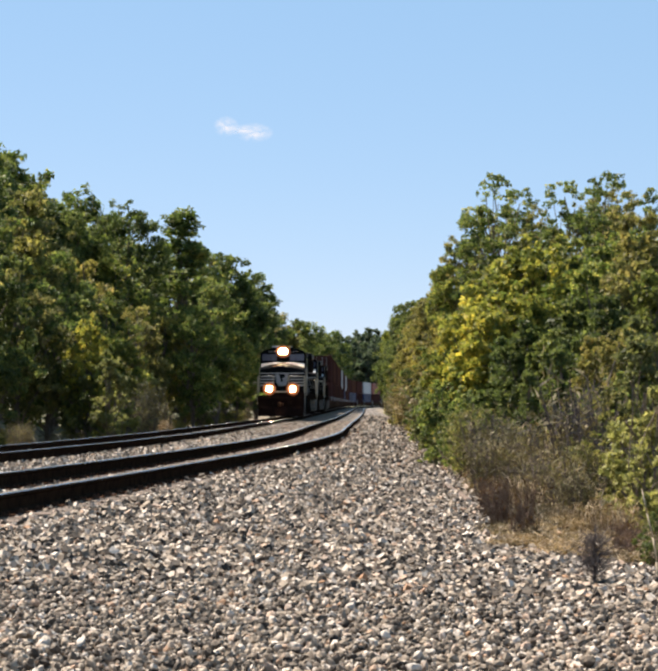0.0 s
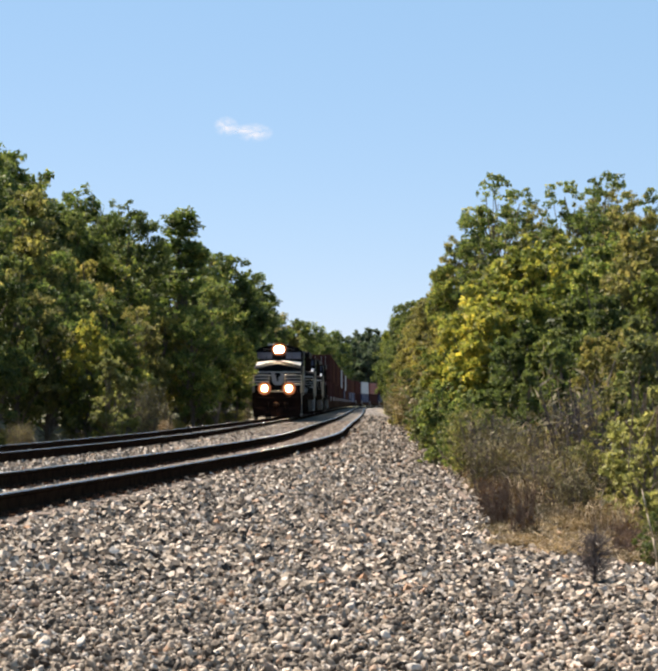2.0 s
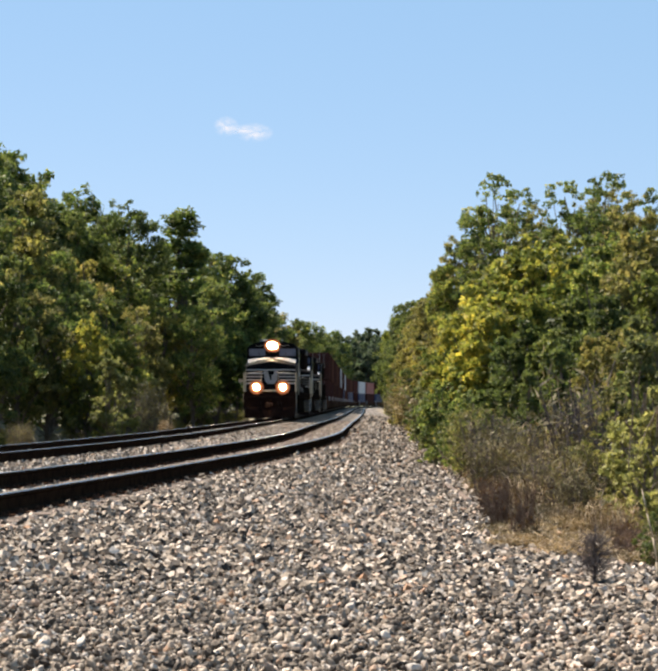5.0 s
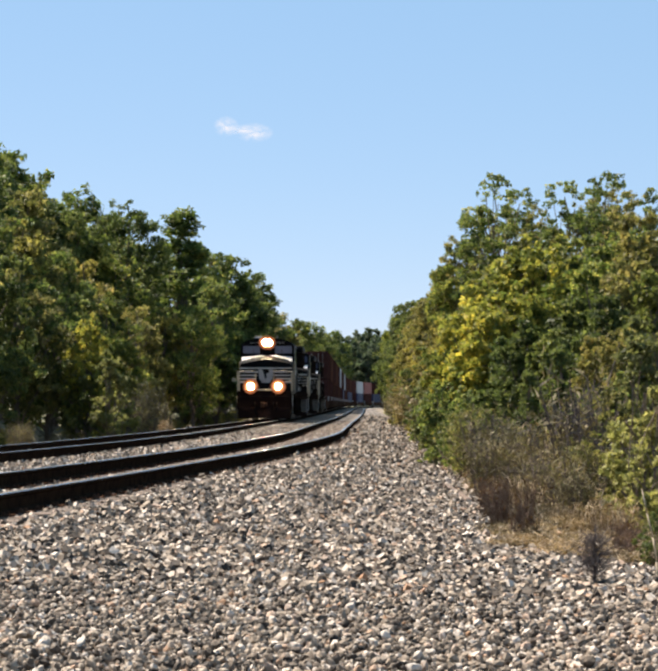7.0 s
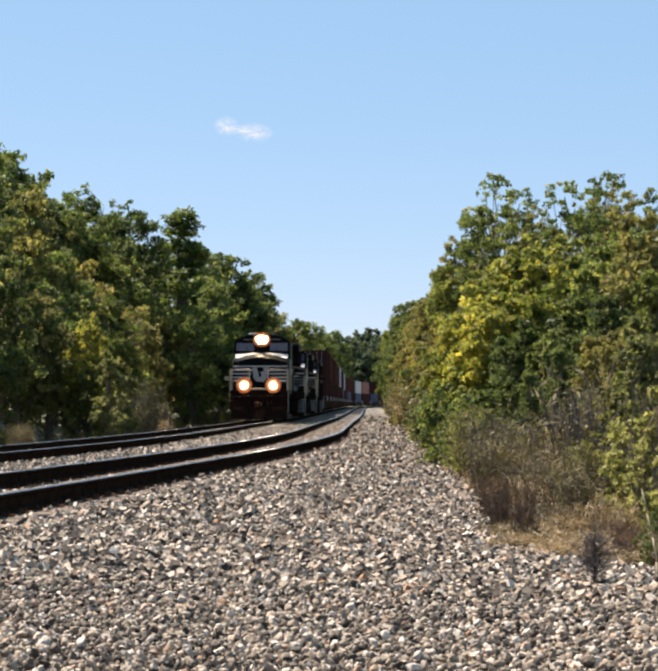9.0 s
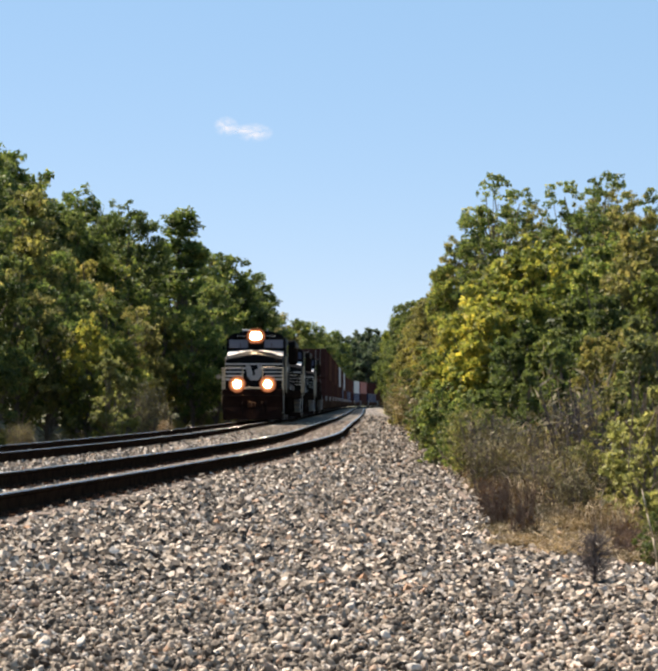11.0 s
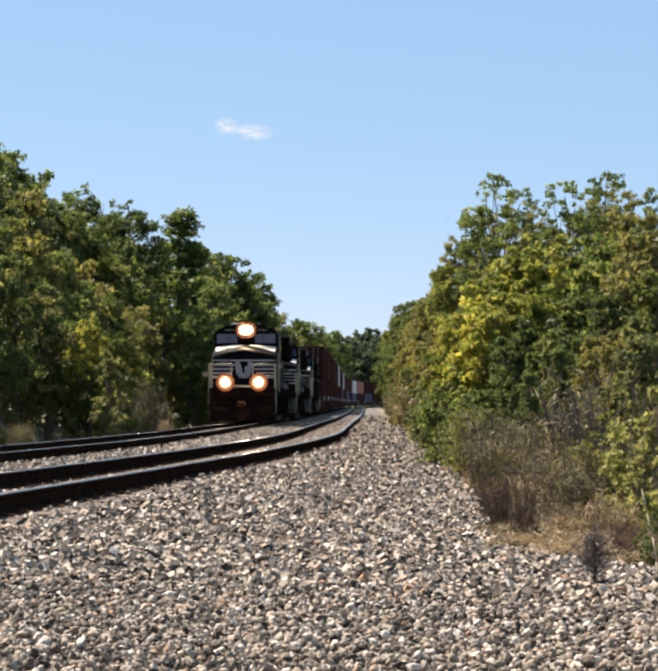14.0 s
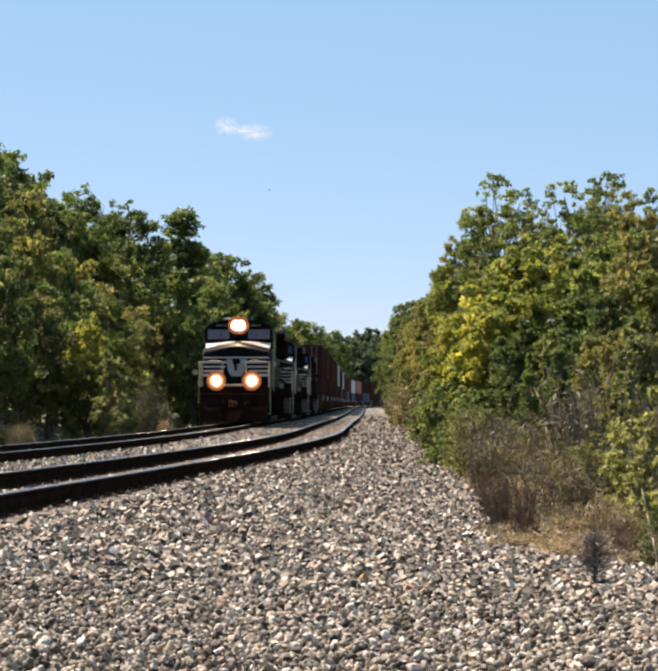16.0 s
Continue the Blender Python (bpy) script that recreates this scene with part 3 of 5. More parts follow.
WOOD = {
    "g1": (build_tree("tree", "leafy green roadside tree in full summer foliage", "tree", 10, 6.0, "green_leaf", 13500, 0.15, 21, 0.12, 24), 10),
    "g2": (build_tree("tree", "broad green tree with patchy sunlit foliage", "tree", 10, 6.6, "green_leaf", 13500, 0.155, 22, 0.12, 28), 10),
    "d1": (build_tree("tree", "dark green tree with dense shaded foliage", "tree", 10, 5.6, "dark_leaf", 13500, 0.15, 23, 0.12, 26), 10),
    "o1": (build_tree("tree", "olive-green tree with dull late-summer foliage", "tree", 10, 6.0, "olive_leaf", 13500, 0.15, 24, 0.12, 26), 10),
    "l1": (build_tree("tree", "olive-yellow tree turning early in the wood", "tree", 10, 6.0, "turning_leaf", 13500, 0.15, 36, 0.12, 26), 10),
    "c1": (build_tree("tree", "pointed green tree with layered airy boughs", "tree", 10, 4.6, "green_leaf", 13000, 0.13, 25, 0.05, 44, "cone", 0.2, 0.07, 1, 28), 10),
    "t1": (build_tree("tree", "tall slender tree with an open see-through crown", "tree", 10, 4.2, "green_leaf", 10000, 0.1, 26, 0.1, 46, "oval", 0.8, 0.06, 1, 28), 10),
    "t2": (build_tree("tree", "tall olive-green tree with an open ragged crown", "tree", 10, 4.2, "olive_leaf", 10000, 0.1, 37, 0.1, 46, "oval", 0.8, 0.06, 1, 28), 10),
    "e1": (build_tree("tree", "young dark evergreen with feathery drooping sprays", "tree", 3, 1.7, "dark_leaf", 9000, 0.05, 38, 0.03, 30, "cone", 0.2, 0.03, 1, 30), 3),
    "t3": (build_tree("tree", "dark pine with open tufted boughs", "tree", 10, 4.6, "dark_leaf", 11000, 0.1, 39, 0.3, 30, "top", 0.5, 0.06, 1, 36), 10),
    "y1": (build_tree("tree", "yellowing green tree with a dense rounded crown", "tree", 5, 3.6, "yellow_leaf", 18000, 0.093, 27, 0.06, 30, "oval", 0.1, 0.04, 2), 5),
    "n1": (build_tree("tree", "young green tree with fine foliage down to the ground", "tree", 5, 3.4, "green_leaf", 16000, 0.083, 28, 0.04, 28, "oval", 0.2, 0.016, 4), 5),
    "n2": (build_tree("tree", "young olive-green tree with thin ragged foliage", "tree", 5, 3.0, "olive_leaf", 14000, 0.076, 29, 0.04, 28, "column", 0.35, 0.014, 5), 5),
    "n3": (build_tree("tree", "young dark green tree standing in brush", "tree", 5, 3.0, "dark_leaf", 14000, 0.088, 30, 0.04, 26, "oval", 0.3, 0.016, 4), 5),
    "f1": (build_tree("tree", "distant green tree at the bend of the line", "tree", 20, 13, "hazy_leaf", 6000, 0.6, 31, 0.02, 24, "oval", 0.1, 0.3), 20),
    "f2": (build_tree("tree", "distant rounded tree at the bend of the line", "tree", 20, 12, "hazy_leaf", 6000, 0.6, 32, 0.02, 22, "oval", 0.2, 0.3), 20),
    "s1": (build_tree("shrub", "green leafy shrub at the edge of the gravel", "shrub", 2.4, 1.9, "green_leaf", 3900, 0.072, 33, 0.03, 18, "oval", 0.25, 0.015, 4), 2.4),
    "s2": (build_tree("shrub", "pale sunlit yellow-green shrub", "shrub", 2.4, 1.7, "pale_leaf", 5600, 0.052, 34, 0.03, 18, "column", 0.3, 0.015, 5), 2.4),
    "s3": (build_tree("shrub", "olive-green ragged shrub with bare stems", "shrub", 2.4, 1.8, "olive_leaf", 4600, 0.052, 35, 0.06, 16, "oval", 0.5, 0.015, 6), 2.4),
    "b1": (build_brush("thicket", "grey-brown leafy thicket at the foot of the bank", "bush", 2, 2.2, "brush_leaf", 2500, 0.048, 41, 44, 1.0, "grey_twig", 4.0, 1.4), 2),
    "b2": (build_brush("thicket", "olive-green thicket with tangled stems", "bush", 2, 2.4, "olive_leaf", 3800, 0.05, 42, 34, 1.0, "twig", 3.2), 2),
    "b7": (build_brush("thicket", "grey thicket of mostly bare tangled twigs", "bush", 2, 2.2, "brush_leaf", 1000, 0.042, 47, 60, 1.0, "grey_twig", 4.0, 1.7), 2),
    "b5": (build_brush("thicket", "grey-brown leafy thicket in the shade of the wood", "bush", 2, 2.2, "brush_leaf", 2200, 0.06, 45, 16, 1.0, "grey_twig", 3.5), 2),
    "b6": (build_brush("thicket", "olive-green thicket in the shade of the wood", "bush", 2, 2.4, "olive_leaf", 1800, 0.1, 46, 9), 2),
    "b3": (build_brush("weed_clump", "dry rust-brown weed clump with bare upright stems", "bush", 1, 0.7, "rust_leaf", 110, 0.03, 43, 26, 0.4, "twig", 4.0, 1.1), 1),
    "b4": (build_brush("grass_clump", "tan dead grass clump on bare earth", "grass", 0.6, 0.8, "dry_leaf", 1300, 0.02, 44, 30, 0.5, "pale_stem", 6.0), 0.6),
}
# x, y, height, kind, spread
LEFT_WOOD_FIRST = (
    (-10.15, 54.6, 6.64, "d1", 0.85),
    (-10.39, 61.7, 6.44, "o1", 0.85),
    (-9.77, 64.0, 6.25, "g2", 0.85),
    (-9.7, 70.5, 6.26, "d1", 0.85),
    (-9.58, 78.8, 6.54, "g1", 0.85),
    (-9.64, 92.1, 6.89, "o1", 0.85),
    (-8.99, 100.7, 7.17, "l1", 0.85),
    (-8.78, 119.3, 7.9, "g2", 0.85),
    (-8.26, 132.4, 7.7, "g1", 0.85),
    (-7.84, 154.8, 8.69, "o1", 0.89),
    (-7.34, 183.3, 8.26, "l1", 1.14),
    # next two stand outside the view, added to shade the wood's foot
    (-12.89, 51.2, 8.09, "g1", 0.85),
    (-12.79, 56.7, 8.31, "o1", 0.85),
    (-12.7, 64.3, 9.27, "d1", 0.85),
)
LEFT_WOOD_SECOND = (
    (-12.15, 72.1, 9.13, "l1", 0.85),
    (-12.13, 79.9, 8.67, "g2", 0.85),
    (-12.07, 90.2, 9.05, "o1", 0.85),
    (-11.69, 100.6, 9.93, "g1", 0.85),
    (-11.39, 117.7, 10.24, "g2", 0.85),
    (-10.84, 135.7, 10.82, "g1", 0.85),
    (-10.13, 172.9, 12.03, "o1", 0.85),
    (-9.31, 214.3, 12.69, "l1", 0.85),
    # next two are unseen, added further left to block sun from the foot
    (-15.42, 56.9, 9.96, "d1", 0.85),
    (-15.59, 63.8, 10.83, "g2", 0.85),
    (-15.41, 72.0, 11.61, "d1", 0.85),
    (-15.52, 82.5, 12.2, "g1", 0.85),
    (-14.78, 86.7, 11.93, "o1", 0.85),
    (-14.91, 100.7, 11.54, "d1", 0.85),
)
LEFT_WOOD_THIRD = (
    (-14.35, 111.1, 12.83, "g2", 0.85),
    (-14.09, 130.7, 13.51, "d1", 0.85),
    (-13.56, 151.2, 15.03, "g1", 0.85),
    (-12.78, 177.2, 14.64, "o1", 0.85),
    # next two, out of view, are added only for their shade
    (-19.46, 72.8, 13.73, "d1", 0.85),
    (-19.29, 82.4, 14.75, "g1", 0.85),
    (-19.02, 94.0, 15.96, "d1", 0.85),
    (-18.3, 103.3, 16.12, "g2", 0.85),
    (-18.44, 116.5, 16.3, "d1", 0.85),
    (-17.79, 129.0, 16.48, "g1", 0.85),
    (-17.63, 149.1, 16.94, "d1", 0.85),
    (-9.43, 116, 14.95, "c1", 1.4),
    (-11.31, 104, 13.62, "t3", 0.9),
    (-7.89, 140, 13.66, "d1", 0.85),
)
LEFT_WOOD_FOURTH = (
    (-17.79, 100, 15.37, "d1", 0.85),
    (-14.18, 100, 12.89, "d1", 0.85),
    (-8.63, 124, 12.83, "g1", 0.85),
    (-7.45, 165, 12.8, "d1", 0.85),
    (-7.01, 112, 9.46, "g1", 0.85),
    (-7.43, 100, 7.34, "g2", 0.85),
)
LEFT_WOOD_END = (
    (-7.8, 140, 14.1, "d1", 0.8),
    (-7.3, 146, 9.0, "g2", 0.9),
    (-7.7, 170, 15.0, "d1", 0.9),
    (-6.8, 172, 9.3, "g2", 0.9),
    (-7.2, 182, 12.8, "g1", 0.9),
    (-6.7, 224, 13.2, "o1", 1),
    (-5.7, 226, 10.5, "o1", 0.9),
    (-5.7, 308, 16.8, "d1", 1),
    (-4.2, 367, 15.1, "g2", 0.9),
    (-4.0, 436, 21.5, "g2", 1),
    (0.1, 474, 21.2, "g2", 1),
)
RIGHT_TALL_FIRST = (
    (5.43, 78, 8.86, "t2", 0.9),
    (6.08, 77, 10.08, "t1", 0.9),
    (6.74, 75, 11.29, "t1", 0.9),
    (7.56, 79, 10.44, "t2", 0.9),
    (7.7, 73, 10.42, "t1", 0.9),
    (8.37, 72, 9.66, "t2", 0.9),
    (8.77, 69, 10.21, "t1", 0.9),
    (9.55, 68, 9.45, "t2", 0.9),
    (9.62, 63, 9.8, "t1", 0.9),
    (9.93, 60, 8.81, "t2", 0.9),
    (10.35, 71, 10.21, "t1", 0.9),
    (10.46, 66, 9.76, "t2", 0.9),
    (10.17, 57, 8.52, "t1", 0.9),
    (6.89, 82, 9.06, "t1", 0.9),
)
RIGHT_TALL_SECOND = (
    (9.15, 80, 9.62, "o1", 0.85),
    (10.28, 70, 8.95, "o1", 0.85),
    (6.3, 98, 8.61, "l1", 0.85),
    (6.55, 92, 9.08, "o1", 0.85),
    (6.06, 108, 8.03, "l1", 0.85),
    (6.07, 80, 6.59, "l1", 0.85),
    (5.44, 95, 5.66, "l1", 0.85),
)
RIGHT_LOW_FIRST = (
    (4.5, 104, 4.97, "n2", 0.85),
    (4.3, 80, 4.18, "n1", 0.85),
    (4.06, 62, 3.28, "y1", 0.85),
    (3.52, 70, 2.96, "n2", 0.85),
    (3.02, 47, 2.45, "n1", 0.85),
    (3.95, 52, 3.24, "n1", 0.85),
    (4.1, 45, 5.14, "y1", 0.85),
    (5.1, 46, 5.91, "y1", 0.85),
    (6.19, 47, 6.02, "y1", 0.85),
    (3.51, 43, 4.03, "y1", 0.85),
    (4.37, 43, 4.52, "y1", 0.85),
    (6.52, 43, 5.92, "n1", 0.85),
    (7.03, 41, 6.01, "n2", 0.85),
    (5.83, 40, 4.97, "n1", 0.85),
)
RIGHT_LOW_SECOND = (
    (5.88, 36, 4.56, "n2", 0.85),
    (5.89, 33, 4.16, "n3", 0.85),
    (4.12, 38, 3.36, "n3", 0.85),
    (4.96, 37, 3.83, "n3", 0.85),
    (5.15, 34, 3.75, "n3", 0.85),
    (4.37, 36, 3.12, "n3", 0.85),
    (3.73, 39, 3.01, "n3", 0.85),
    (4.16, 33, 2.75, "e1", 0.85),
    (3.69, 34, 2.26, "e1", 0.85),
    (4.37, 30, 2.74, "n2", 0.85),
    (4.47, 28, 2.81, "n2", 0.85),
)
RIGHT_BRUSH_FIRST = (
    (2.52, 40, 1.9, "s1", 0.85),
    (2.65, 36, 1.78, "s1", 0.85),
    (2.62, 32, 1.29, "b2", 0.85),
    (2.86, 31, 1.29, "b7", 0.85),
    (2.84, 28, 1.08, "b1", 0.85),
    (3.2, 28, 1.18, "b7", 0.85),
    (3.21, 26, 0.91, "b1", 0.85),
    (3.59, 27, 1.61, "b7", 0.85),
    (3.85, 26, 1.94, "b7", 0.85),
    (3.25, 24, 0.91, "b1", 0.85),
    (3.75, 24, 1.79, "s3", 0.85),
    (2.31, 26, 0.94, "b1", 0.85),
    (2.8, 25, 0.77, "b7", 0.85),
    (3.74, 21.6, 2.58, "s2", 0.85),
)
RIGHT_BRUSH_SECOND = (
    (3.7, 22.4, 1.46, "s3", 0.85),
    (3.72, 20.6, 1.95, "s2", 0.85),
    (3.57, 21, 1.16, "s2", 0.85),
)
RIGHT_WOOD_END = (
    (4.3, 101, 3.5, "n2", 0.8),
    (5.9, 110, 6.9, "l1", 0.7),
    (5.5, 120, 5.6, "l1", 0.6),
    (7.5, 140, 10.1, "o1", 0.7),
    (6.6, 140, 8.6, "o1", 0.6),
    (7.2, 150, 10.9, "d1", 0.8),
    (6.9, 165, 11.3, "d1", 0.65),
    (6.2, 170, 5.2, "o1", 0.6),
    (8.0, 190, 11.6, "d1", 0.7),
    (7.3, 195, 11.4, "g2", 0.55),
    (8.0, 200, 11.4, "d1", 0.7),
    (8.3, 230, 11.4, "g2", 0.7),
    (7.9, 230, 11.5, "d1", 0.6),
    (9.7, 300, 13.5, "d1", 0.7),
)
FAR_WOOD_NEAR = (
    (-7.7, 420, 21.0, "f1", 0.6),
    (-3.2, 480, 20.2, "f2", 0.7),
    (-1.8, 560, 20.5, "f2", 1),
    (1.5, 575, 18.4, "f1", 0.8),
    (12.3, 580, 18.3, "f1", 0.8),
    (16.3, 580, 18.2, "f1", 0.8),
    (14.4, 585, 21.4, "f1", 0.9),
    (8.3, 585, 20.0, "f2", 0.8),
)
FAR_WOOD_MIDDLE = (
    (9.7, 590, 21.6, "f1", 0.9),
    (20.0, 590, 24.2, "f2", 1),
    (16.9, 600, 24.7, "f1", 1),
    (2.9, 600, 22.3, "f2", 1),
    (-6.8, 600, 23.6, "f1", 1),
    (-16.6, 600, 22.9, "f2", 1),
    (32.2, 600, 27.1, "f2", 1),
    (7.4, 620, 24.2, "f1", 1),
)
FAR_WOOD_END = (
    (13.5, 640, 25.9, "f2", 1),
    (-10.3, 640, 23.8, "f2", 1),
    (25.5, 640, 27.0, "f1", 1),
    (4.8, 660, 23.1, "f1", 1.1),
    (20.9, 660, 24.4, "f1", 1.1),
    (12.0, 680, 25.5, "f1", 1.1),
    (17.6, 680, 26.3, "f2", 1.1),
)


for rows, what in ((LEFT_WOOD_FIRST + LEFT_WOOD_SECOND + LEFT_WOOD_THIRD + LEFT_WOOD_FOURTH + LEFT_WOOD_END, "trees along the far track"), (RIGHT_TALL_FIRST + RIGHT_TALL_SECOND + RIGHT_LOW_FIRST + RIGHT_LOW_SECOND + RIGHT_WOOD_END, "trees beside the gravel shoulder"), (RIGHT_BRUSH_FIRST + RIGHT_BRUSH_SECOND, "undergrowth along the line"), (FAR_WOOD_NEAR + FAR_WOOD_MIDDLE + FAR_WOOD_END, "distant trees at the bend")):
    for i, (x, y, h, kind, wide) in enumerate(rows):
        tagged(place(WOOD[kind][0], x, y, h, WOOD[kind][1], (i * 67) % 360, wide), group=what)


def undergrowth():
    """Thickets, weeds and dead grass along both edges of the railway bed."""
    rng = np.random.default_rng(77)
    put = lambda k, x, y, h, wide=1.0, what="undergrowth along the line": tagged(place(WOOD[k][0], x, y, h, WOOD[k][1], float(rng.uniform(0, 360)), wide), group=what)
    # foot of the left wood
    y = 40.0
    while y < 175:
        o = -10.7 + rng.uniform(-0.9, 0.4)
        put("b5" if rng.random() < 0.4 else "b6", float(near_rail(y)) + o, y, rng.uniform(0.8, 1.7) * (0.6 if y < 75 else 1.0), rng.uniform(0.9, 1.4))
        y += rng.uniform(1.6, 3.6) * (1 + y / 200)
    for x, y, h, k in ((-8.2, 62.0, 3.4, "s2"), (-7.7, 66.0, 2.8, "s1")):
        put(k, x, y, h, 1.2)
    put("b1", -7.75, 45.5, 0.85, 0.5)
    put("b1", -6.55, 65.0, 2.0, 0.6)
    put("b1", -6.9, 64.0, 1.5, 0.6)
    put("b1", -6.3, 68.0, 1.3, 0.7)
    put("s2", -7.0, 59.0, 3.2, 0.9)
    put("s2", -6.7, 61.0, 2.4, 0.8)
    put("b1", -7.5, 44.8, 0.95, 0.55)
    put("b1", -7.25, 44.0, 0.7, 0.55)
    put("y1", -8.05, 62.0, 4.7, 0.6)
    put("b4", -7.0, 62.0, 0.6, 1.2)
    put("b4", -6.0, 66.0, 0.5, 1.2)
    # edge of the right brush
    edge = lambda q: float(near_rail(q)) + float(np.interp(q, EDGE_Y, EDGE_O))
    y = 23.5
    while y < 150:
        for k in range(2):
            kind = ("b1", "s3", "b2", "b5", "s3", "s1")[int(rng.integers(0, 3)) + (3 if y > 42 else 0)]
            put(kind, edge(y) + (1.15 if y < 45 else 0.8) + k * 1.2 + rng.uniform(-0.2, 0.5), y + rng.uniform(-0.4, 0.4), rng.uniform(0.5, 1.1) * (1.0 if y < 45 else 1.6), rng.uniform(0.7, 1.0))
        y += rng.uniform(0.9, 1.6) * (1 + max(0, y - 30) / 30)
    y = 58.0
    while y < 250:
        put(("s1", "s3", "b5", "s2")[int(rng.integers(0, 4))], edge(y) + rng.uniform(0.5, 0.9), y, rng.uniform(1.3, 2.6), 1.0)
        y += rng.uniform(2.0, 3.4) * (1 + (y - 58) / 90)
    y = 24.0
    while y < 60:
        put("b3" if rng.random() < 0.6 else "b4", edge(y) + rng.uniform(0.25, 0.6), y, rng.uniform(0.25, 0.5), rng.uniform(0.8, 1.2))
        y += rng.uniform(0.5, 1.1) * (1 + max(0, y - 25) / 20)
    for x, y, h in ((1.66, 17.7, 0.45), (1.78, 18.2, 0.58), (1.9, 18.0, 0.3), (1.62, 18.8, 0.5), (1.72, 19.6, 0.55), (1.66, 20.8, 0.4), (1.9, 21.5, 0.5), (1.78, 22.6, 0.45)):
        put("b3", x + 0.12, y, h * 1.1, 0.65)
    for x in np.arange(2.2, 4.4, 0.3):
        put("b4", float(x), 21.0 + rng.uniform(-1.6, 1.8), rng.uniform(0.2, 0.45), rng.uniform(0.9, 1.5))
    for x, y in ((2.95, 18.6), (3.15, 18.9), (3.2, 20.2)):
        put("b3", x, y, 0.32, 1.1)
    for x, y, h, k in ((2.35, 38.0, 1.9, "s1"), (2.6, 34.0, 1.6, "s1"), (2.9, 42.0, 2.3, "s1"), (2.55, 46.0, 2.2, "s2"), (3.0, 52.0, 2.4, "s1"), (3.2, 60.0, 2.2, "s2"), (3.6, 70.0, 2.4, "s2"), (4.3, 27.0, 2.2, "s1")):
        put(k, x, y, h, 0.9)
    # mat of flattened dead grass on the bare earth
    for i in range(54):
        gy = rng.uniform(15.2, 21.5)
        put("b4", float(rng.uniform(1.7, 3.7)) * (0.55 + 0.45 * gy / 21.5), float(gy), float(rng.uniform(0.08, 0.2)), float(rng.uniform(1.6, 3.0)))
    put("s1", 2.74, 15.4, 0.55, 0.9)
    put("b3", 2.62, 16.2, 0.3, 1.3)
    put("b3", 2.75, 17.2, 0.35, 1.3)


undergrowth()


# ---------- the train ----------
LOCO_LEN, CAR_LEN = 22.3, 18.5
SPEED, START = 2.48, 118.0  # the leading nose is START metres off at first


def slab(bm, quad, thick):
    """A thin plate on four corners, thickened along its normal."""
    q = [Vector(p) for p in quad]
    n = (q[1] - q[0]).cross(q[3] - q[0]).normalized() * thick
    a = [bm.verts.new(p) for p in q]
    b = [bm.verts.new(p + n) for p in q]
    bm.faces.new(a[::-1])
    bm.faces.new(b)
    for i in range(4):
        j = (i + 1) % 4
        bm.faces.new((a[i], a[j], b[j], b[i]))
    return bm


def one(name, parent, mat, lo, hi, bev=0.01, label=""):
    bm = bmesh.new()
    box(bm, lo, hi, bev)
    return part(name, bm, MAT[mat], parent, label)


def build_wheelset(parent, y, z, r, name="wheelset", seg=26):
    """Axle with two flanged wheels, turning about its own x axis."""
    bm = bmesh.new()
    cyl(bm, (-0.95, 0, 0), (0.95, 0, 0), 0.09, seg=12)
    for s in (-1, 1):
        cyl(bm, (s * 0.69, 0, 0), (s * 0.72, 0, 0), r + 0.025, r + 0.025, seg)
        cyl(bm, (s * 0.72, 0, 0), (s * 0.83, 0, 0), r, r - 0.006, seg)
        cyl(bm, (s * 0.83, 0, 0), (s * 0.86, 0, 0), r * 0.45, r * 0.35, seg // 2)
        for k in range(5 if seg > 20 else 0):
            a = k * 2 * math.pi / 5
            cyl(bm, (s * 0.83, math.cos(a) * r * 0.68, math.sin(a) * r * 0.68), (s * 0.836, math.cos(a) * r * 0.68, math.sin(a) * r * 0.68), r * 0.12, seg=8)
    w = part(name, bm, MAT["tread"], parent, "worn steel wheels on a dark axle")
    w.matrix_basis = pose(0, y, z)
    return w


def build_bogie(parent, yc, base, r, axles, name):
    bm = bmesh.new()
    for s in (-1, 1):
        prism_pts = [(-base / 2 - 0.5, 0.62), (-base / 2 - 0.3, 0.95), (base / 2 + 0.3, 0.95), (base / 2 + 0.5, 0.62), (base / 2 + 0.2, 0.45), (0.4, 0.5), (-0.4, 0.5), (-base / 2 - 0.2, 0.45)]
        a = [bm.verts.new((s * 0.98, yc + p, q)) for p, q in prism_pts]
        b = [bm.verts.new((s * 1.12, yc + p, q)) for p, q in prism_pts]
        bm.faces.new(a)
        bm.faces.new(b[::-1])
        for i in range(len(a)):
            j = (i + 1) % len(a)
            bm.faces.new((a[i], b[i], b[j], a[j]))
        for k in range(axles):
            y = yc - base / 2 + k * base / max(1, axles - 1)
            box(bm, (s * 1.0 - 0.02, y - 0.2, r - 0.17), (s * 1.0 + 0.22 * s + 0.02, y + 0.2, r + 0.17), 0.03) if s > 0 else box(bm, (-1.24, y - 0.2, r - 0.17), (-0.98, y + 0.2, r + 0.17), 0.03)
            cyl(bm, (s * 1.1, y + 0.35, 0.7), (s * 1.1, y + 0.35, 1.05), 0.1, seg=8)
    box(bm, (-1.0, yc - 0.35, 0.55), (1.0, yc + 0.35, 1.0), 0.04)
    bog = part(name, bm, MAT["frame_black"], parent)
    sets = []
    for k in range(axles):
        sets.append(build_wheelset(bog, yc - base / 2 + k * base / max(1, axles - 1), r, r, seg=26 if axles > 2 else 14))
    return bog, sets


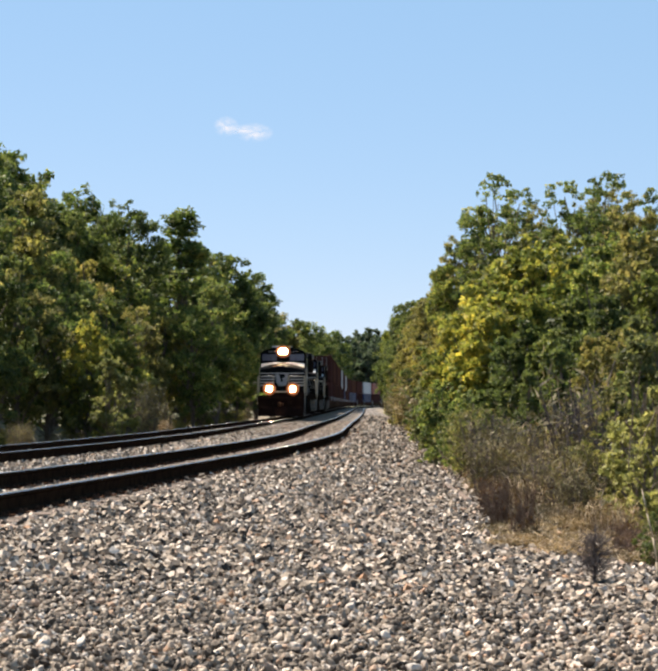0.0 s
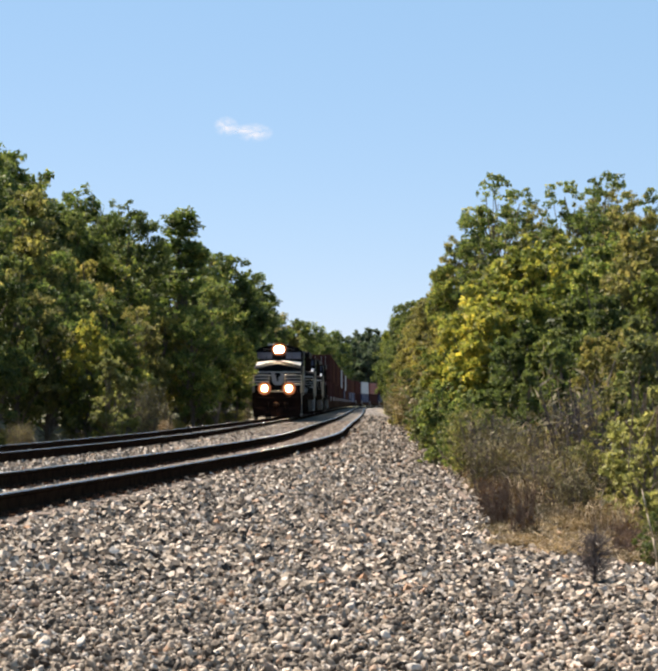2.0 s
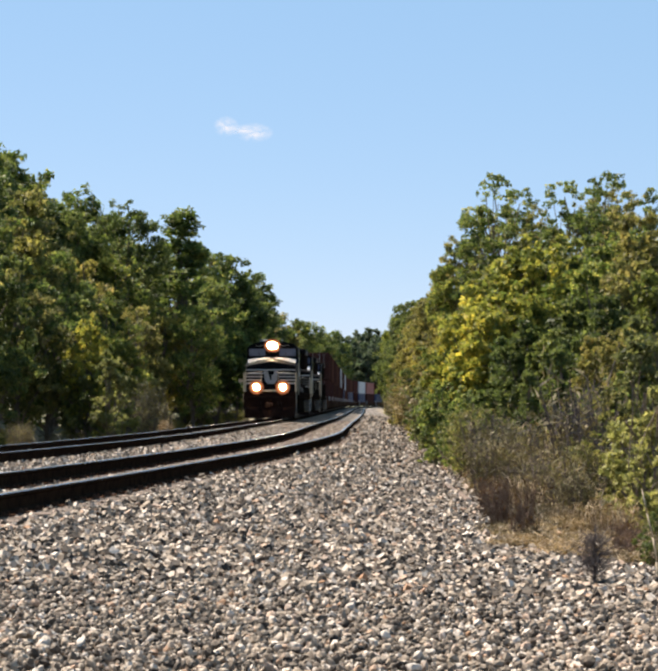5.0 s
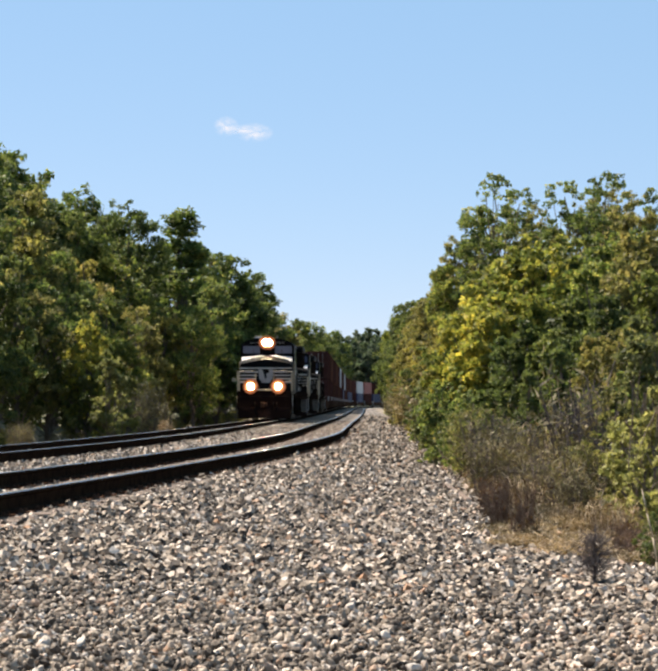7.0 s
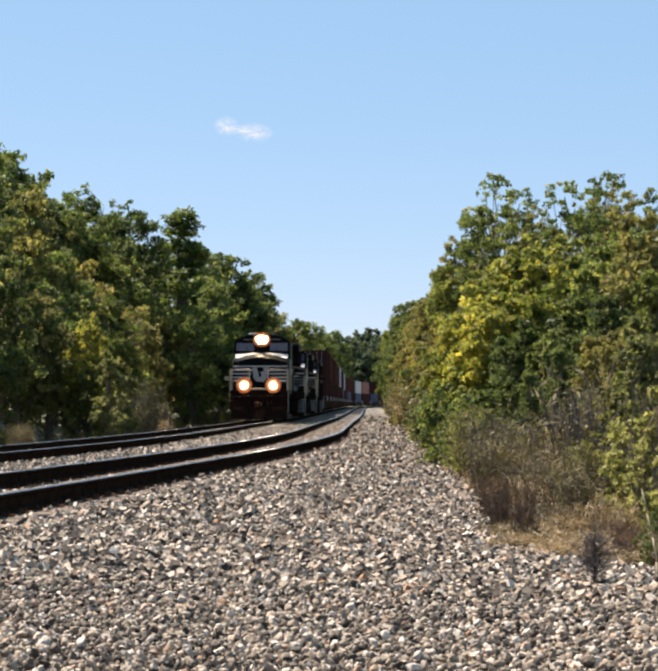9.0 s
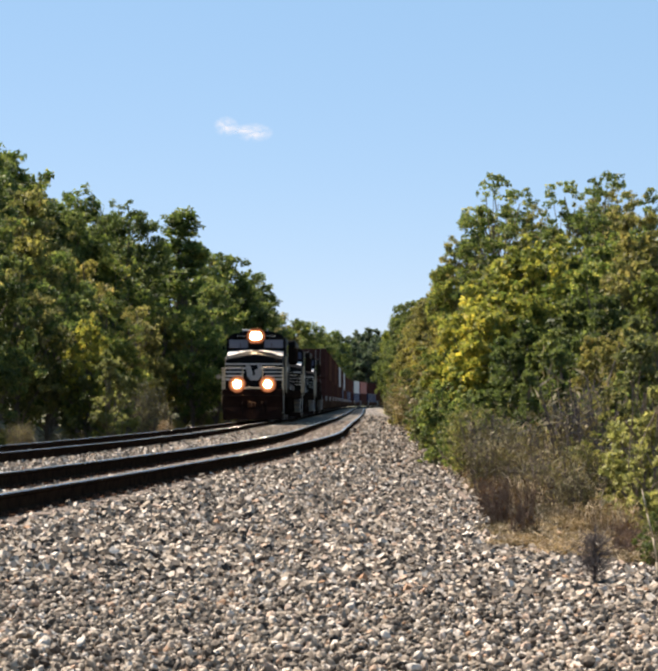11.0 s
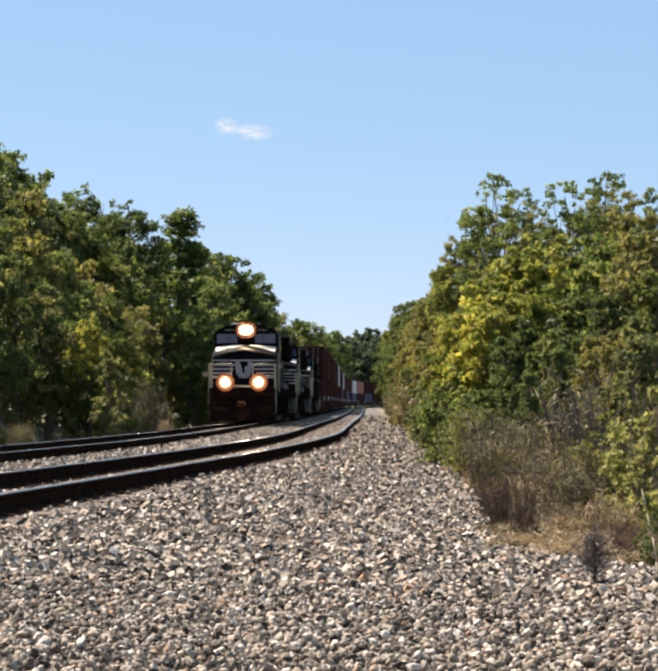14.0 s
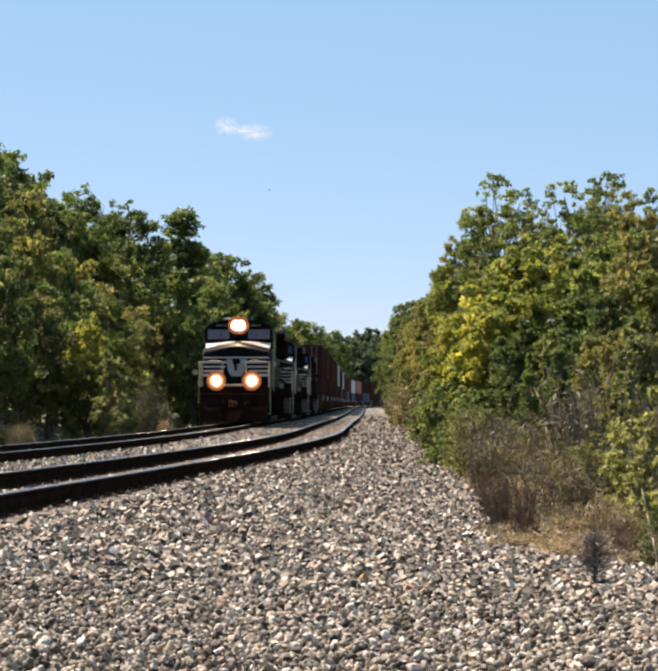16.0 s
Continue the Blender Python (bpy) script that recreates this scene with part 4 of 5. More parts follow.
def build_locomotive(lit):
    """Six-axle wide-cab diesel; coupler face at y = 0, body towards +y, running surface at z = 0."""
    loco = tagged(new("locomotive"), "black six-axle freight locomotive with white nose stripes" + (", headlights lit" if lit else ", coupled behind another"), "locomotive", "locomotives")
    P = lambda n, bm, m, parent=loco, label="", smooth=False: part(n, bm, MAT[m], parent, label, smooth)
    # frame, pilot and plough
    bm = bmesh.new()
    box(bm, (-1.5, 0.75, 1.22), (1.5, 21.6, 1.6), 0.03)
    for s in (-1, 1):
        box(bm, (s * 1.5 - 0.03, 1.9, 1.38), (s * 1.5 + 0.03, 20.5, 1.66), 0.01)
    P("underframe", bm, "frame_black")
    for y0, y1, nm in ((0.55, 0.75, "front_pilot"), (21.6, 21.8, "rear_pilot")):
        bm = bmesh.new()
        box(bm, (-1.52, y0, 0.62), (1.52, y1, 1.62), 0.03)
        P(nm, bm, "pilot")
    bm = bmesh.new()
    for s in (-1, 1):
        slab(bm, ((0.0, 0.12, 0.1), (s * 1.45, 0.5, 0.1), (s * 1.45, 0.56, 0.72), (0.0, 0.42, 0.72)), 0.03 * s)
    P("snow_plough", bm, "pilot", label="brown-black steel plough below the pilot, lamp warmth in its colour")
    bm = bmesh.new()
    box(bm, (-0.12, 0.12, 0.74), (0.12, 0.7, 0.98), 0.04)
    box(bm, (-0.2, -0.02, 0.7), (0.02, 0.22, 1.02), 0.05)
    box(bm, (0.08, 0.05, 0.76), (0.19, 0.2, 0.98), 0.04)
    P("coupler", bm, "steel_plate", label="rusty knuckle coupler")
    for x in (-0.5, 0.48, 0.66):
        bm = bmesh.new()
        pipe(bm, [(x, 0.54, 1.0), (x * 1.02, 0.3, 0.85), (x * 1.05, 0.28, 0.5), (x * 0.9, 0.22, 0.4)], 0.03)
        P("brake_hose", bm, "frame_black")
    bm = bmesh.new()
    pipe(bm, [(-1.5, 0.45, 1.15), (-1.3, 0.4, 1.3), (1.3, 0.4, 1.3), (1.5, 0.45, 1.15)], 0.022)
    P("uncoupling_lever", bm, "frame_black")
    # corner steps
    for s in (-1, 1):
        for y in (0.95, 20.9):
            st = one("stepwell", loco, "frame_black", (min(s * 1.02, s * 1.06), y - 0.1, 0.4), (max(s * 1.02, s * 1.06), y + 0.6, 1.25))
            for k in range(4):
                one("tread", st, "handrail", (min(s * 1.06, s * 1.5), y, 0.42 + k * 0.27), (max(s * 1.06, s * 1.5), y + 0.45, 0.46 + k * 0.27), 0.005)
            if y > 10:
                one("step_back", st, "grey_steel", (min(s * 1.12, s * 1.48), y + 0.62, 0.4), (max(s * 1.12, s * 1.48), y + 0.66, 1.25), 0.01, "pale grey back of the steps")
            one("side_shield", st, "grey_steel", (min(s * 1.49, s * 1.53), y + 0.46, 0.4), (max(s * 1.49, s * 1.53), y + 0.66, 1.25), 0.01, "worn pale grey step side")
    # front platform edge
    one("walkway_edge", loco, "handrail", (-0.42, 0.5, 1.64), (0.42, 0.62, 1.72), 0.01, "off-white walkway edge plate")
    # nose
    y0, y1 = 1.75, 3.25
    bm = bmesh.new()
    front = [(-1.45, 1.6), (1.45, 1.6), (1.45, 3.12), (0.0, 3.42), (-1.45, 3.12)]
    back = [(-1.45, 1.6), (1.45, 1.6), (1.45, 3.55), (0.0, 3.66), (-1.45, 3.55)]
    a = [bm.verts.new((x, y0 + (0.08 if z > 3.0 else 0.0), z)) for x, z in front]
    b = [bm.verts.new((x, y1, z)) for x, z in back]
    bm.faces.new(a)
    bm.faces.new(b[::-1])
    for i in range(5):
        j = (i + 1) % 5
        bm.faces.new((a[i], b[i], b[j], a[j]))
    bmesh.ops.bevel(bm, geom=bm.edges[:], offset=0.05, segments=2, affect="EDGES")
    nose = P("nose", bm, "black_paint")
    # pale panels paint the light that falls on the black nose top
    for s in (-1, 1):
        bm = bmesh.new()
        q = ((s * 0.12, y1 - 0.3, 3.625), (s * 1.4, y0 + 0.55, 3.3), (s * 1.43, y1 - 0.1, 3.545), (s * 0.5, y1 - 0.08, 3.64))
        slab(bm, q, 0.02 * s)
        P("nose_top_panel", bm, "nose_sheen", nose, "pale nose-top panel with sun and sky light in its colour")
    # five white stripes each side of the emblem, one long line above
    one("stripe", nose, "white_paint", (-1.43, y0 - 0.012, 2.86), (1.43, y0 + 0.004, 2.93), 0.003, "white nose stripe")
    for k in range(4):
        z = 2.08 + k * 0.19
        for s in (-1, 1):
            x0, x1 = 0.42 + 0.07 * (3 - k), 1.43
            one("stripe", nose, "white_paint", (min(s * x0, s * x1), y0 - 0.012, z), (max(s * x0, s * x1), y0 + 0.004, z + 0.075), 0.003)
    bm = bmesh.new()
    prism(bm, [(-0.42, 2.83), (0.42, 2.83), (0.36, 2.3), (0.2, 2.08), (-0.2, 2.08), (-0.36, 2.3)], y0 - 0.014, y0 - 0.002)
    P("emblem", bm, "grey_steel", nose, "plain pale emblem panel on the nose")
    bm = bmesh.new()
    prism(bm, [(-0.2, 2.832), (0.16, 2.832), (0.2, 2.66), (0.02, 2.58), (0.06, 2.36), (-0.06, 2.3), (-0.1, 2.56)], y0 - 0.02, y0 - 0.008)
    P("emblem_mark", bm, "black_paint", nose, "plain dark shape on the emblem panel")
    one("nose_door_seam", nose, "frame_black", (-0.5, y0 - 0.008, 1.75), (-0.47, y0 + 0.004, 2.04), 0.002)
    one("nose_hatch", nose, "black_paint", (0.5, y0 - 0.03, 1.7), (1.2, y0 + 0.01, 2.0), 0.01)
    # cab
    c0, c1 = 3.25, 5.9
    bm = bmesh.new()
    prism(bm, [(-1.52, 1.6), (1.52, 1.6), (1.52, 4.24), (1.24, 4.46), (0.66, 4.62), (-0.66, 4.62), (-1.24, 4.46), (-1.52, 4.24)], c0, c1)
    bmesh.ops.bevel(bm, geom=bm.edges[:], offset=0.04, segments=2, affect="EDGES")
    cab = P("cab", bm, "black_paint")
    for s in (-1, 1):
        fr = one("window_frame", cab, "frame_black", (min(s * 0.36, s * 1.44), c0 - 0.03, 3.69), (max(s * 0.36, s * 1.44), c0 + 0.02, 4.24), 0.015)
        one("windshield", fr, "glass", (min(s * 0.42, s * 1.38), c0 - 0.045, 3.75), (max(s * 0.42, s * 1.38), c0 - 0.02, 4.18), 0.008, "dark blue-tinted windshield pane")
        one("wiper", cab, "frame_black", (s * 0.8 - 0.012, c0 - 0.07, 3.72), (s * 0.8 + 0.012, c0 - 0.05, 4.0), 0.003)
        nb = one("number_board", cab, "frame_black", (min(s * 0.5, s * 1.02), c0 - 0.09, 4.28), (max(s * 0.5, s * 1.02), c0 + 0.05, 4.44), 0.015, "dark number board with plain pale marks")
        for k in range(4):
            x = s * 0.58 + s * k * 0.12
            one("mark", nb, "grey_steel", (x - 0.02, c0 - 0.094, 4.32), (x + 0.02, c0 - 0.086, 4.4), 0.001)
        for k, (wy0, wy1) in enumerate(((3.75, 4.45), (4.6, 5.3))):
            one("side_window", cab, "glass", (min(s * 1.5, s * 1.54), wy0, 3.3), (max(s * 1.5, s * 1.54), wy1, 3.95), 0.01, "dark side window")
        one("side_number_panel", cab, "white_paint", (min(s * 1.5, s * 1.535), 3.55, 2.55), (max(s * 1.5, s * 1.535), 5.4, 2.8), 0.004, "white stripe along the cab side")
        bm = bmesh.new()
        cyl(bm, (s * 1.5, 3.7, 3.75), (s * 1.7, 3.62, 3.75), 0.012, seg=6)
        box(bm, (s * 1.7 - 0.04, 3.58, 3.66), (s * 1.7 + 0.04, 3.62, 3.86), 0.01)
        P("mirror", bm, "frame_black", cab, "small side mirror")
    bm = bmesh.new()
    box(bm, (-0.36, c0 - 0.16, 4.12), (0.36, c0 + 0.1, 4.56), 0.06)
    hl = P("headlight_housing", bm, "black_paint", cab)
    # rings around each lens carry its halo as emission; plain metal when unlit
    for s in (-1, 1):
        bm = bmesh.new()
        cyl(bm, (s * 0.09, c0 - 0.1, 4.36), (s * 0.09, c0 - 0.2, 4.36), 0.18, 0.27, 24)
        P("reflector", bm, "inner_halo" if lit else "grey_steel", hl)
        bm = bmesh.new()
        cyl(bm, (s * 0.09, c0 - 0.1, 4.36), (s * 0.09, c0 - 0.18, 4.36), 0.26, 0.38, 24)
        P("lamp_rim", bm, "outer_halo" if lit else "frame_black", hl)
        bm = bmesh.new()
        cyl(bm, (s * 0.09, c0 - 0.16, 4.36), (s * 0.09, c0 - 0.24, 4.36), 0.2, 0.16, 24)
        P("headlight", bm, "lamp" if lit else "dim_lamp", hl, "glowing warm white headlight" if lit else "")
    # ditch lights
    for s in (-1, 1):
        bm = bmesh.new()
        box(bm, (s * 0.76 - 0.2, 0.55, 1.62), (s * 0.76 + 0.2, 0.8, 2.1), 0.03)
        dl = P("ditch_light_box", bm, "frame_black")
        # oversized rings give the ditch light its orange halo; plain metal when unlit
        bm = bmesh.new()
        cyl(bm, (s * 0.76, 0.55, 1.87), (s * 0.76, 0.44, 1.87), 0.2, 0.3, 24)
        P("reflector", bm, "inner_halo" if lit else "grey_steel", dl)
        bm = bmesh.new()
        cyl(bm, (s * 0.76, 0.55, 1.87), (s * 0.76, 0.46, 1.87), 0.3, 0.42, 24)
        P("lamp_rim", bm, "outer_halo" if lit else "frame_black", dl)
        bm = bmesh.new()
        cyl(bm, (s * 0.76, 0.45, 1.87), (s * 0.76, 0.4, 1.87), 0.17, 0.14, 24)
        P("ditch_light", bm, "lamp" if lit else "dim_lamp", dl, "glowing warm white ditch light" if lit else "")
    # platform handrails
    for s in (-1, 1):
        for x, y in ((1.5, 0.62), (0.5, 0.62), (1.5, 1.6)):
            bm = bmesh.new()
            cyl(bm, (s * x, y, 1.5 if x < 1 else 0.9), (s * x, y, 2.72), 0.032, seg=8)
            P("handrail_post", bm, "handrail")
        bm = bmesh.new()
        pipe(bm, [(s * 0.5, 0.62, 2.7), (s * 1.0, 0.62, 2.72), (s * 1.5, 0.62, 2.66)], 0.028, 8)
        pipe(bm, [(s * 0.5, 0.62, 2.15), (s * 1.5, 0.62, 2.15)], 0.02, 8)
        P("front_rail", bm, "handrail")
        # tall grab posts by the cab steps
        bm = bmesh.new()
        box(bm, (s * 1.53 - 0.05, 3.1, 1.45), (s * 1.53 + 0.05, 3.2, 3.3), 0.02)
        P("cab_grab_post", bm, "handrail")
        bm = bmesh.new()
        for y in np.arange(6.4, 21.4, 1.9):
            cyl(bm, (s * 1.5, y, 1.6), (s * 1.5, y, 2.65), 0.025, seg=6)
        pipe(bm, [(s * 1.5, 6.4, 2.65), (s * 1.5, 21.3, 2.65)], 0.025)
        P("side_handrail", bm, "frame_black")
    # little round marker lamp on an arm beside the platform
    bm = bmesh.new()
    cyl(bm, (-1.5, 1.2, 2.2), (-1.74, 1.2, 2.25), 0.015, seg=6)
    cyl(bm, (-1.74, 1.16, 2.25), (-1.74, 1.24, 2.25), 0.12, seg=14)
    P("marker_disc", bm, "handrail", label="pale yellow round disc on a short arm")
    # hood and roof gear
    bm = bmesh.new()
    prism(bm, [(-0.92, 1.6), (0.92, 1.6), (0.92, 4.1), (0.7, 4.42), (-0.7, 4.42), (-0.92, 4.1)], c1, 21.2)
    bmesh.ops.bevel(bm, geom=bm.edges[:], offset=0.03, segments=1, affect="EDGES")
    hood = P("long_hood", bm, "black_paint")
    for s in (-1, 1):
        for k in range(9):
            y = 6.5 + k * 1.3
            one("hood_door", hood, "black_paint", (min(s * 0.92, s * 0.945), y, 1.75), (max(s * 0.92, s * 0.945), y + 1.2, 3.6), 0.01)
        one("radiator_grille", hood, "frame_black", (min(s * 0.9, s * 1.4), 16.6, 3.3), (max(s * 0.9, s * 1.4), 20.6, 4.25), 0.05)
        bm = bmesh.new()
        for k in range(12):
            box(bm, (s * 1.42 - 0.02, 16.8 + k * 0.31, 3.4), (s * 1.42 + 0.02, 16.95 + k * 0.31, 4.15), 0.004)
        tagged(P("grille_slat", bm, "frame_black", hood), kind="stuff")
    bm = bmesh.new()
    box(bm, (-1.45, 16.4, 4.2), (1.45, 20.8, 4.62), 0.08)
    P("radiator_wing", bm, "black_paint", hood)
    bm = bmesh.new()
    box(bm, (-0.5, 9.8, 4.4), (0.5, 11.6, 4.62), 0.05)
    P("exhaust_stack", bm, "frame_black", hood)
    bm = bmesh.new()
    for x in (-0.16, 0.0, 0.16):
        cyl(bm, (x, 6.6, 4.6), (x, 6.25, 4.66), 0.03, 0.09, 10)
    box(bm, (-0.25, 6.55, 4.4), (0.25, 6.65, 4.6), 0.02)
    P("horn", bm, "grey_steel", hood, "three-chime air horn")
    bm = bmesh.new()
    cyl(bm, (0.5, 4.6, 4.6), (0.5, 4.6, 4.82), 0.06, 0.02, 10)
    box(bm, (-0.8, 4.4, 4.6), (-0.3, 5.2, 4.76), 0.04)
    P("roof_antenna", bm, "grey_steel", cab)
    bm = bmesh.new()
    prism(bm, [(-1.4, 1.25), (1.4, 1.25), (1.4, 0.55), (1.1, 0.3), (-1.1, 0.3), (-1.4, 0.55)], 8.2, 13.6)
    P("fuel_tank", bm, "frame_black")
    wheels = []
    for yc, nm in ((4.2, "front_truck"), (17.7, "rear_truck")):
        bog, sets = build_bogie(loco, yc, 3.9, 0.53, 3, nm)
        wheels += sets
    return loco, wheels


def build_well_car():
    """One well unit, 18.5 m over its couplings, front at y = 0."""
    car = tagged(new("well_car"), "dark steel container well car on the far track", "rail car", "well cars")
    for s in (-1, 1):
        bm = bmesh.new()
        box(bm, (min(s * 1.38, s * 1.5), 1.2, 0.42), (max(s * 1.38, s * 1.5), 17.3, 1.18), 0.02)
        for k in range(14):
            box(bm, (min(s * 1.5, s * 1.56), 1.4 + k * 1.18, 0.45), (max(s * 1.5, s * 1.56), 1.5 + k * 1.18, 1.15), 0.01)
        part("side_sill", bm, MAT["steel_plate"], car)
        for y in (0.55, 17.6):
            ld = one("end_ladder", car, "grey_steel", (min(s * 1.36, s * 1.5), y, 0.45), (max(s * 1.36, s * 1.5), y + 0.07, 1.6), 0.01, "pale end ladder")
            for k in range(4):
                one("rung", ld, "frame_black", (min(s * 0.9, s * 1.36), y, 0.5 + k * 0.3), (max(s * 0.9, s * 1.36), y + 0.04, 0.54 + k * 0.3), 0.005)
    one("floor", car, "frame_black", (-1.38, 1.6, 0.36), (1.38, 16.9, 0.44), 0.01)
    for y0, y1 in ((0.25, 1.6), (16.9, 18.25)):
        bm = bmesh.new()
        box(bm, (-1.3, y0, 0.95), (1.3, y1, 1.12), 0.02)
        box(bm, (-0.25, y0 - 0.2, 0.72), (0.25, y1 + 0.2, 0.98), 0.04)
        part("end_platform", bm, MAT["steel_plate"], car)
    for yc in (0.75, 17.75):
        build_bogie(car, yc, 0.9, 0.42, 2, "truck")
    return car


def build_container(mat, label, h=2.9, length=15.2):
    """Corrugated box with corner posts, door end and rails; base at z = 0."""
    c = tagged(new("container"), label, "container", "containers on the train")
    bm = bmesh.new()
    n = 46
    step = (length - 0.3) / n
    for s in (-1, 1):
        prev = None
        for i in range(n * 2 + 1):
            y = 0.15 + i * step / 2
            x = s * (1.275 if (i // 2) % 2 else 1.235)
            pair = (bm.verts.new((x, y, 0.14)), bm.verts.new((x, y, h - 0.1)))
            if prev:
                bm.faces.new((prev[0], pair[0], pair[1], prev[1]))
            prev = pair
    box(bm, (-1.22, 0.1, 0.1), (1.22, length - 0.1, h - 0.02), 0.01)
    body = part("body", bm, MAT[mat], c)
    for s in (-1, 1):
        for y in (0.0, length - 0.16):
            one("corner_post", c, mat, (min(s * 1.15, s * 1.3), y, 0), (max(s * 1.15, s * 1.3), y + 0.16, h), 0.01)
        for z in (0.0, h - 0.12):
            one("side_rail", c, mat, (min(s * 1.2, s * 1.295), 0.16, z), (max(s * 1.2, s * 1.295), length - 0.16, z + 0.12), 0.01)
        dr = one("door", c, mat, (min(s * 0.02, s * 1.15), 0.02, 0.12), (max(s * 0.02, s * 1.15), 0.09, h - 0.12), 0.01)
        for x in (0.35, 0.8):
            one("lock_rod", dr, "grey_steel", (s * x - 0.02, -0.01, 0.15), (s * x + 0.02, 0.02, h - 0.15), 0.004)
    return c


LOCOS, WHEELS = [], []
for i in range(3):
    ob, sets = build_locomotive(i == 0)
    LOCOS.append(ob)
    WHEELS.append(sets)
BOX_KINDS = {
    "maroon": build_container("maroon", "maroon corrugated steel freight container", 2.9),
    "brown": build_container("brown", "brown corrugated steel freight container", 2.9),
    "grey_box": build_container("grey_box", "light grey corrugated freight container", 2.9),
    "red_box": build_container("red_box", "faded red corrugated freight container", 2.9),
    "blue_box": build_container("blue_box", "navy blue corrugated freight container", 2.9),
}
UPPER = ["maroon", "maroon", "brown", "maroon", "brown", "maroon", "grey_box", "brown", "maroon", "grey_box", "maroon", "brown", "maroon", "brown", "maroon", "grey_box", "red_box", "maroon", "brown", "maroon", "blue_box"]
LOWER = ["brown", "maroon", "maroon", "brown", "maroon", "brown", "maroon", "maroon", "blue_box", "maroon", "brown", "maroon", "blue_box", "blue_box", "maroon", "blue_box", "maroon", "blue_box", "brown", "blue_box", "maroon"]
CARS, BOXES = [], []
_first = build_well_car()
_seen = set()
for i in range(len(UPPER)):
    CARS.append(_first if i == 0 else copy_thing(_first, Matrix()))
    for kind, z in ((LOWER[i], 0.45), (UPPER[i], 3.36)) if i else ():  # the leading well car is empty
        BOXES.append((copy_thing(BOX_KINDS[kind], Matrix()) if kind in _seen else BOX_KINDS[kind], z, i))
        _seen.add(kind)


# ---------- small things on the shoulder ----------
def dead_bush(x, y, h):
    """A bare upright dead shrub."""
    rng = np.random.default_rng(5)
    ob = tagged(new("dead_bush"), "small bare dead bush with grey twigs on the gravel", "bush")
    bm = bmesh.new()
    limb(bm, (0, 0, -0.05), (0.01, 0, h * 0.95), 0.011, 0.004, rng, 4)
    for k in range(170):
        z = h * rng.uniform(0.1, 0.8)
        a, l = rng.uniform(0, 6.283), h * rng.uniform(0.2, 0.5) * (1.1 - 0.75 * z / h)
        tip = Vector((math.cos(a) * l, math.sin(a) * l, z + l * rng.uniform(0.1, 0.9)))
        limb(bm, (0, 0, z * 0.9), tip, 0.0034, 0.0013, rng, 2, 3)
        for q in range(2):
            b = Vector((0, 0, z * 0.9)).lerp(tip, rng.uniform(0.4, 0.9))
            cyl(bm, b, b + Vector(rng.normal(0, 0.05, 3)), 0.0014, 0.0008, 3)
    tagged(part("twig", bm, MAT["grey_twig"], ob), kind="stuff")
    ob.matrix_basis = pose(x, y, float(ground_z(x, y)))
    return ob


dead_bush(1.79, 12.45, 0.44)


def bare_stem(x, y, h, lean, r=0.009):
    ob = tagged(new("bare_stem"), "thin bleached bare stem leaning beside the gravel", "stem")
    bm = bmesh.new()
    pts = [Vector((lean * f ** 1.4 + 0.012 * math.sin(5 * f), 0.05 * f, -0.05 + (h + 0.05) * f)) for f in (0, 0.25, 0.5, 0.75, 1)]
    for i in range(4):
        cyl(bm, pts[i], pts[i + 1], r * (1 - 0.12 * i), r * (0.88 - 0.12 * i), 7)
    part("stalk", bm, MAT["pale_stem"], ob, smooth=True)
    ob.matrix_basis = pose(x, y, float(ground_z(x, y)))
    return ob


bare_stem(2.42, 13.6, 0.66, -0.09)


def timber(x, y, length, turn):
    """An old weathered plank lying along the shoulder edge."""
    bm = bmesh.new()
    box(bm, (-0.05, -length / 2, -0.06), (0.05, length / 2, 0.03), 0.012)
    ob = part("old_timber", bm, MAT["tie"])
    tagged(ob, "dark weathered timber half sunk in the gravel", "timber", "timbers along the shoulder")
    c, s = math.cos(math.radians(turn)) * length / 2, -math.sin(math.radians(turn)) * length / 2
    za, zb = float(ground_z(x - s, y - c)), float(ground_z(x + s, y + c))
    ob.matrix_basis = pose(x, y, (za + zb) / 2 + 0.03, math.degrees(math.atan2(zb - za, length)), 0, turn)


timber(1.82, 26.3, 4.1, 0.8)
timber(2.05, 46.0, 16.0, -3.2)


def rock(x, y, s, tone, turn):
    rng = np.random.default_rng(int(abs(x * 1000) + y * 10))
    shapes, face = stone_shapes(1, rng)
    ob = new("rock", raw_mesh("rock", shapes[0] * np.array([1, 0.8, 0.5]) * s, face, MAT["stone"]))
    tagged(ob, tone, "rock", "larger rocks on the shoulder")
    ob.matrix_basis = pose(x, y, float(ground_z(x, y)) + 0.25 * s, 0, 0, turn)


for x, y, s, turn in ((1.42, 13.4, 0.085, 20), (1.5, 13.1, 0.07, 80), (1.62, 12.9, 0.06, 140), (1.56, 10.7, 0.09, 40), (1.66, 10.9, 0.08, 10), (1.78, 10.8, 0.1, 75), (0.82, 10.3, 0.065, 5), (1.62, 17.5, 0.06, 50), (1.95, 16.8, 0.07, 30), (2.1, 13.0, 0.06, 60)):
    rock(x, y, s, "large pale angular rock among smaller crushed stone", turn)


